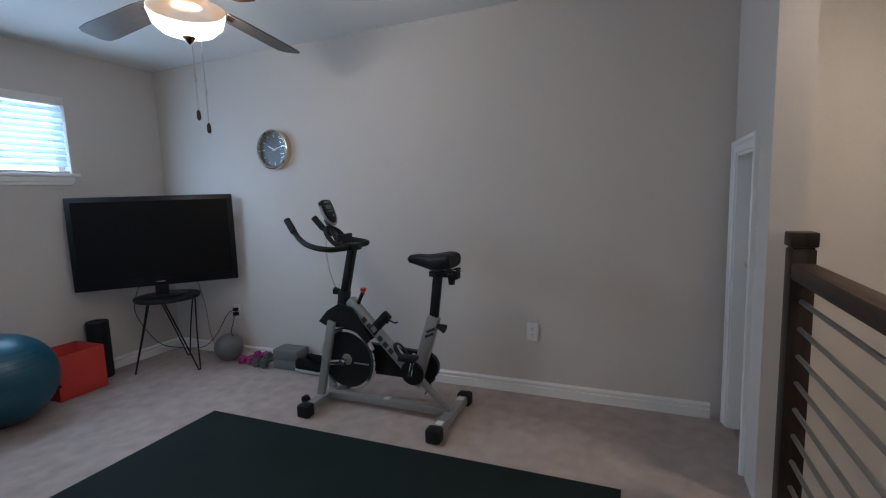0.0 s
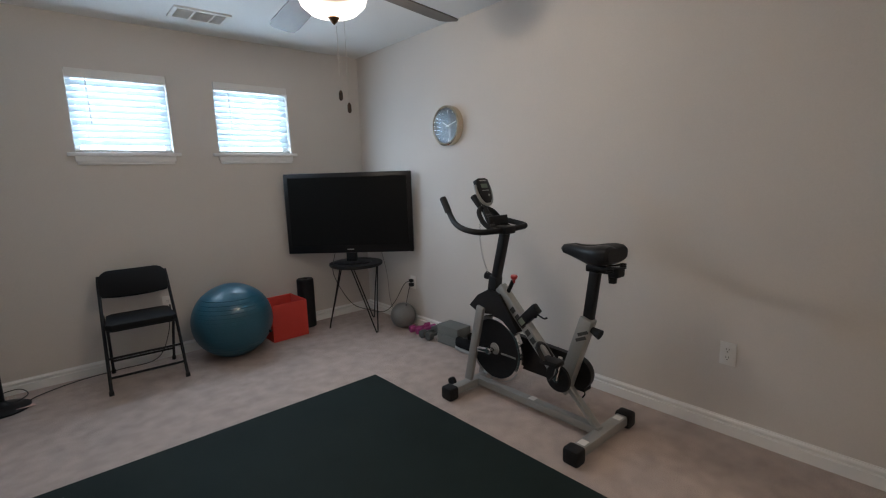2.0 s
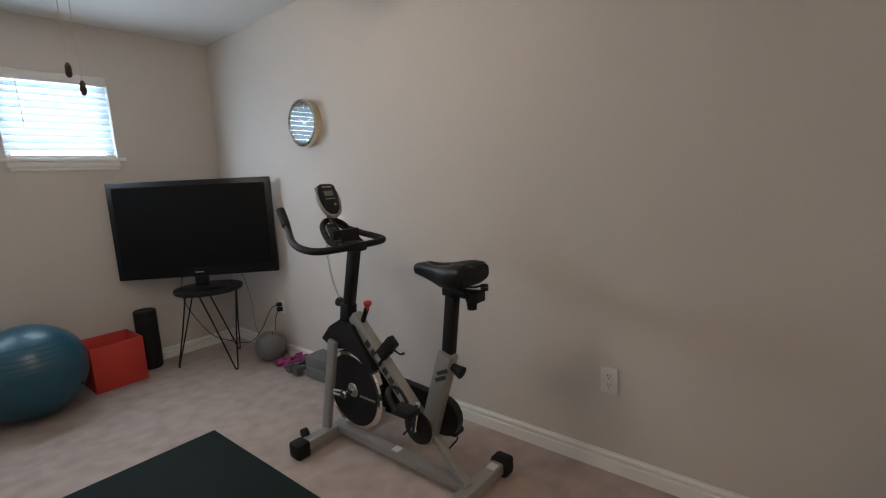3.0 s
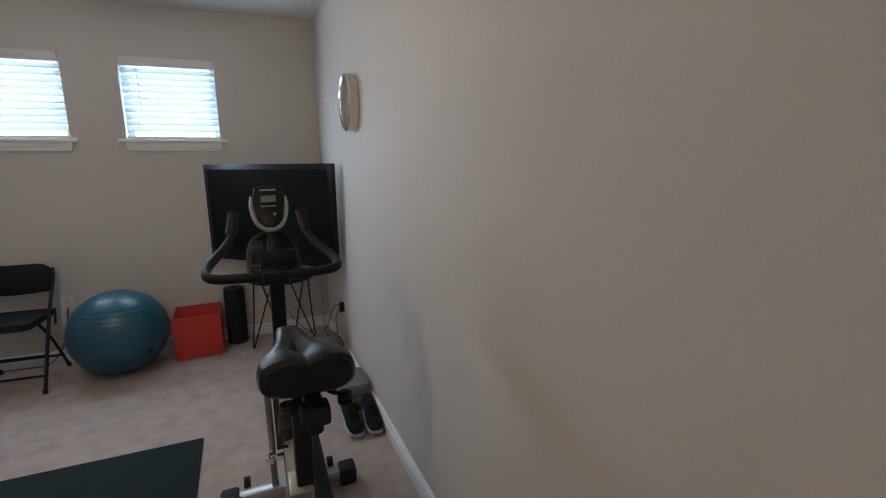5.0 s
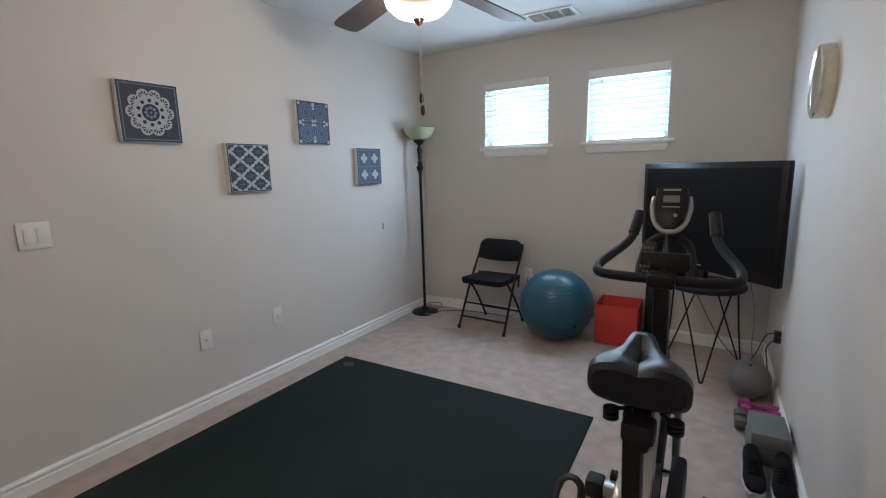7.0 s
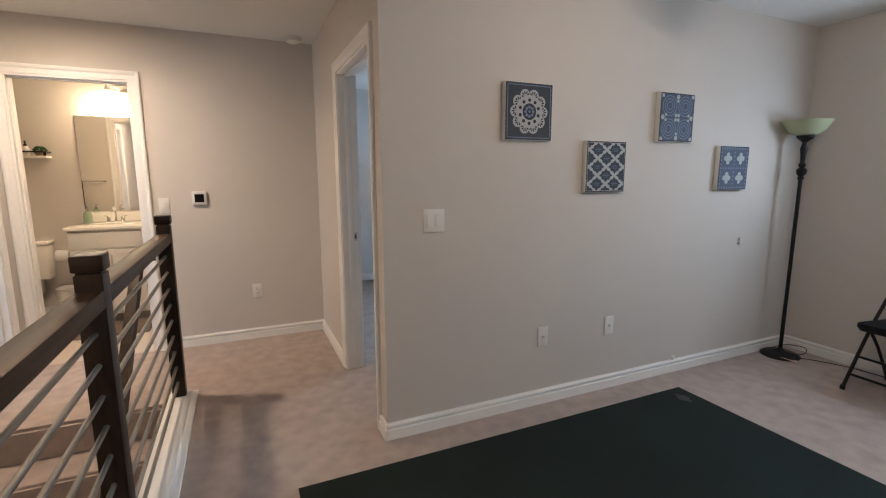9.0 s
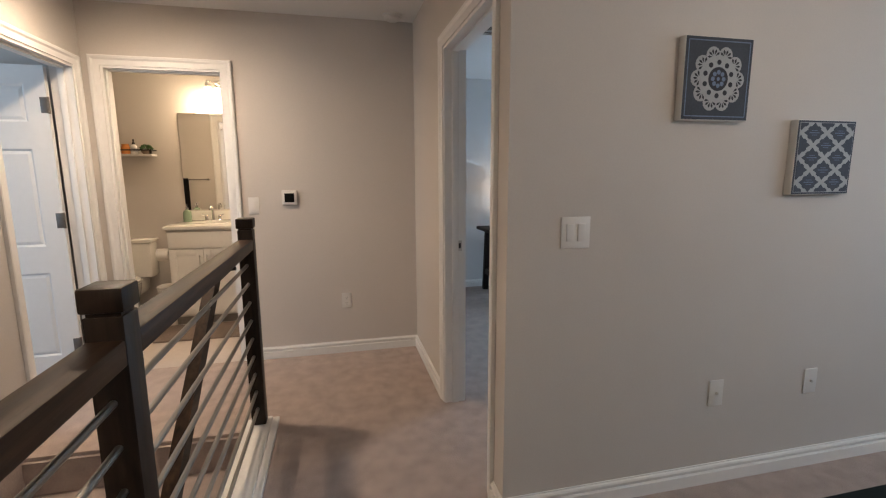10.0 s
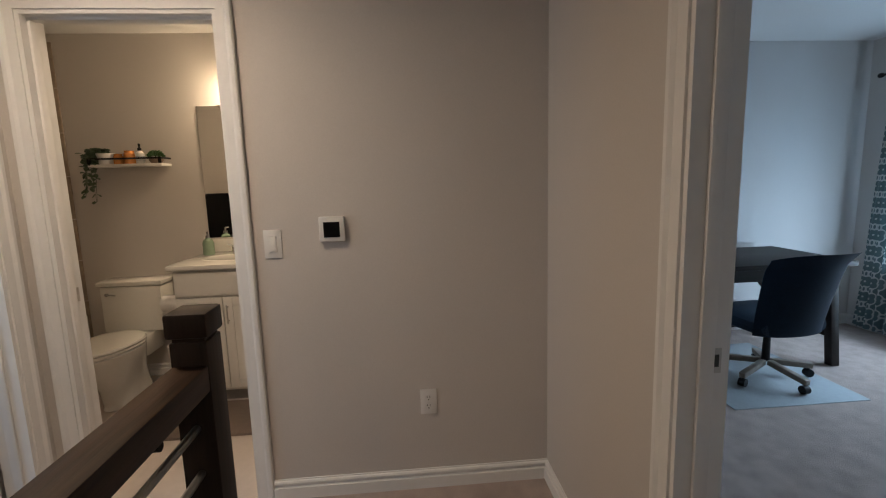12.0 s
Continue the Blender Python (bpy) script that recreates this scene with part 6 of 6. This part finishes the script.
# swivel chair
oc = thing("office_chair", "navy velvet swivel chair on a weathered wood star base", "office chair", pose(-2.8, 1.79, 0.006, 0, 0, -84))
for i in range(5):
    a = radians(72 * i + 20)
    c, s = math.cos(a), math.sin(a)
    lg = part("base_leg", box(bmesh.new(), 0.03, 0.3, -0.02, 0.02, -0.018, 0.018, bevel=0.005, m=Matrix.Translation((0, 0, 0.115)) @ pose(0, 0, 0, 0, 7, math.degrees(a))), LEGWOOD, oc, "grey weathered wood leg")
    bm = rod(bmesh.new(), (0.28 * c - 0.02 * s, 0.28 * s + 0.02 * c, 0.028), (0.28 * c + 0.02 * s, 0.28 * s - 0.02 * c, 0.028), 0.027, seg=18)
    rod(bm, (0.28 * c, 0.28 * s, 0.03), (0.28 * c, 0.28 * s, 0.085), 0.008)
    part("caster", bm, BLACK, lg)
part("gas_lift", rod(bmesh.new(), (0, 0, 0.12), (0, 0, 0.33), 0.026, 0.02), BLACK, oc)
part("seat_plate", B(-0.12, 0.12, -0.1, 0.1, 0.32, 0.345), BLACK, oc)
secs = [(y, oval(w, lo, hi, 20, 0.6)) for y, w, lo, hi in ((-0.27, 0.2, 0.385, 0.44), (-0.25, 0.24, 0.36, 0.465), (-0.1, 0.26, 0.345, 0.475), (0.1, 0.255, 0.345, 0.47), (0.2, 0.23, 0.355, 0.46))]
part("seat_cushion", loft(bmesh.new(), secs), NAVYCHAIR, oc, "navy velvet seat")
bm = bmesh.new()
nu, nv = 18, 14
gridv = []
for i in range(nu + 1):
    a = (i / nu - 0.5) * 2.5
    col = []
    for j in range(nv + 1):
        v = j / nv
        z = 0.36 + 0.555 * v * (1 - 0.06 * (abs(a) / 1.25) ** 3 * 1.6)
        lean = 0.17 * v ** 1.3 + (0.05 * max(0, v - 0.85) / 0.15 if v > 0.85 else 0)
        r = 0.275 + 0.02 * v
        col.append(bm.verts.new((r * math.sin(a), 0.02 + (0.22 + lean) * math.cos(a * 0.92) ** 0.7 if abs(a * 0.92) < 1.57 else 0.02, z)))
    gridv.append(col)
for a, b in zip(gridv, gridv[1:]):
    for j in range(nv):
        bm.faces.new((a[j], b[j], b[j + 1], a[j + 1]))
bmesh.ops.solidify(bm, geom=bm.faces[:], thickness=0.06)
part("backrest", bm, NAVYCHAIR, oc, "curved navy velvet backrest")
solid("chair_mat", plate(bmesh.new(), [(-3.4, 1.28), (-2.4, 1.28), (-2.4, 2.15), (-3.4, 2.15)], 0.004, pose(0, 0, 0.0015), 0.001), CLEARMAT, "pale clear plastic chair mat on the carpet", "chair mat")
# curtain on its rod
cu = thing("curtain", "blue-grey curtain with a white trellis print", "curtain", pose(-3.625, NY - 0.07, 0))
bm = bmesh.new()
uvl = bm.loops.layers.uv.new("UVMap")
nu, nv = 90, 24
W = 0.4
cols = []
for i in range(nu + 1):
    u = i / nu
    col = []
    for j in range(nv + 1):
        v = j / nv
        flare = 0.9 + 0.12 * (1 - v) ** 1.5
        x = u * W * flare + 0.12 * v + 0.006 * math.sin(9 * v + 20 * u)
        y = 0.028 * math.sin(u * 2 * math.pi * 5.5 + 0.4 * math.sin(4 * v)) * (0.55 + 0.45 * (1 - v)) + 0.008 * math.sin(13 * u + 3 * v)
        col.append(bm.verts.new((x, y, 0.03 + v * 2.125)))
    cols.append(col)
for i in range(nu):
    for j in range(nv):
        f = bm.faces.new((cols[i][j], cols[i + 1][j], cols[i + 1][j + 1], cols[i][j + 1]))
        for lp, (a, b) in zip(f.loops, ((i, j), (i + 1, j), (i + 1, j + 1), (i, j + 1))):
            lp[uvl].uv = (a / nu * W * 2.1, b / nv * 2.125)
part("curtain_panel", bm, CURTAIN, cu)
cr_ = thing("curtain_rod", "black curtain rod with a ball finial", "curtain rod", pose(-3.585, NY - 0.07, 2.14))
bm = rod(bmesh.new(), (0, 0, 0), (1.75, 0, 0), 0.009)
part("rod", bm, BLACK, cr_)
part("finial", ball(bmesh.new(), (-0.012, 0, 0), 0.02, 16, (1.3, 1, 1)), BLACK, cr_)
bm = bmesh.new()
for x in (0.05, 1.7):
    rod(bm, (x, 0, 0), (x, 0.0695, 0), 0.006)
    box(bm, x - 0.012, x + 0.012, 0.066, 0.0695, -0.03, 0.03)
part("bracket", bm, BLACK, cr_)

# ---- outside ----
solid("ground", plate(bmesh.new(), disc(48, 900), 0.1, pose(0, 0, -3.2)), material("dry lawn", (0.12, 0.13, 0.07), 0.95, grain=3, vary=0.3, bump=0.2, blotch=0.2), "lawn outside the house", "ground", kind="structure")
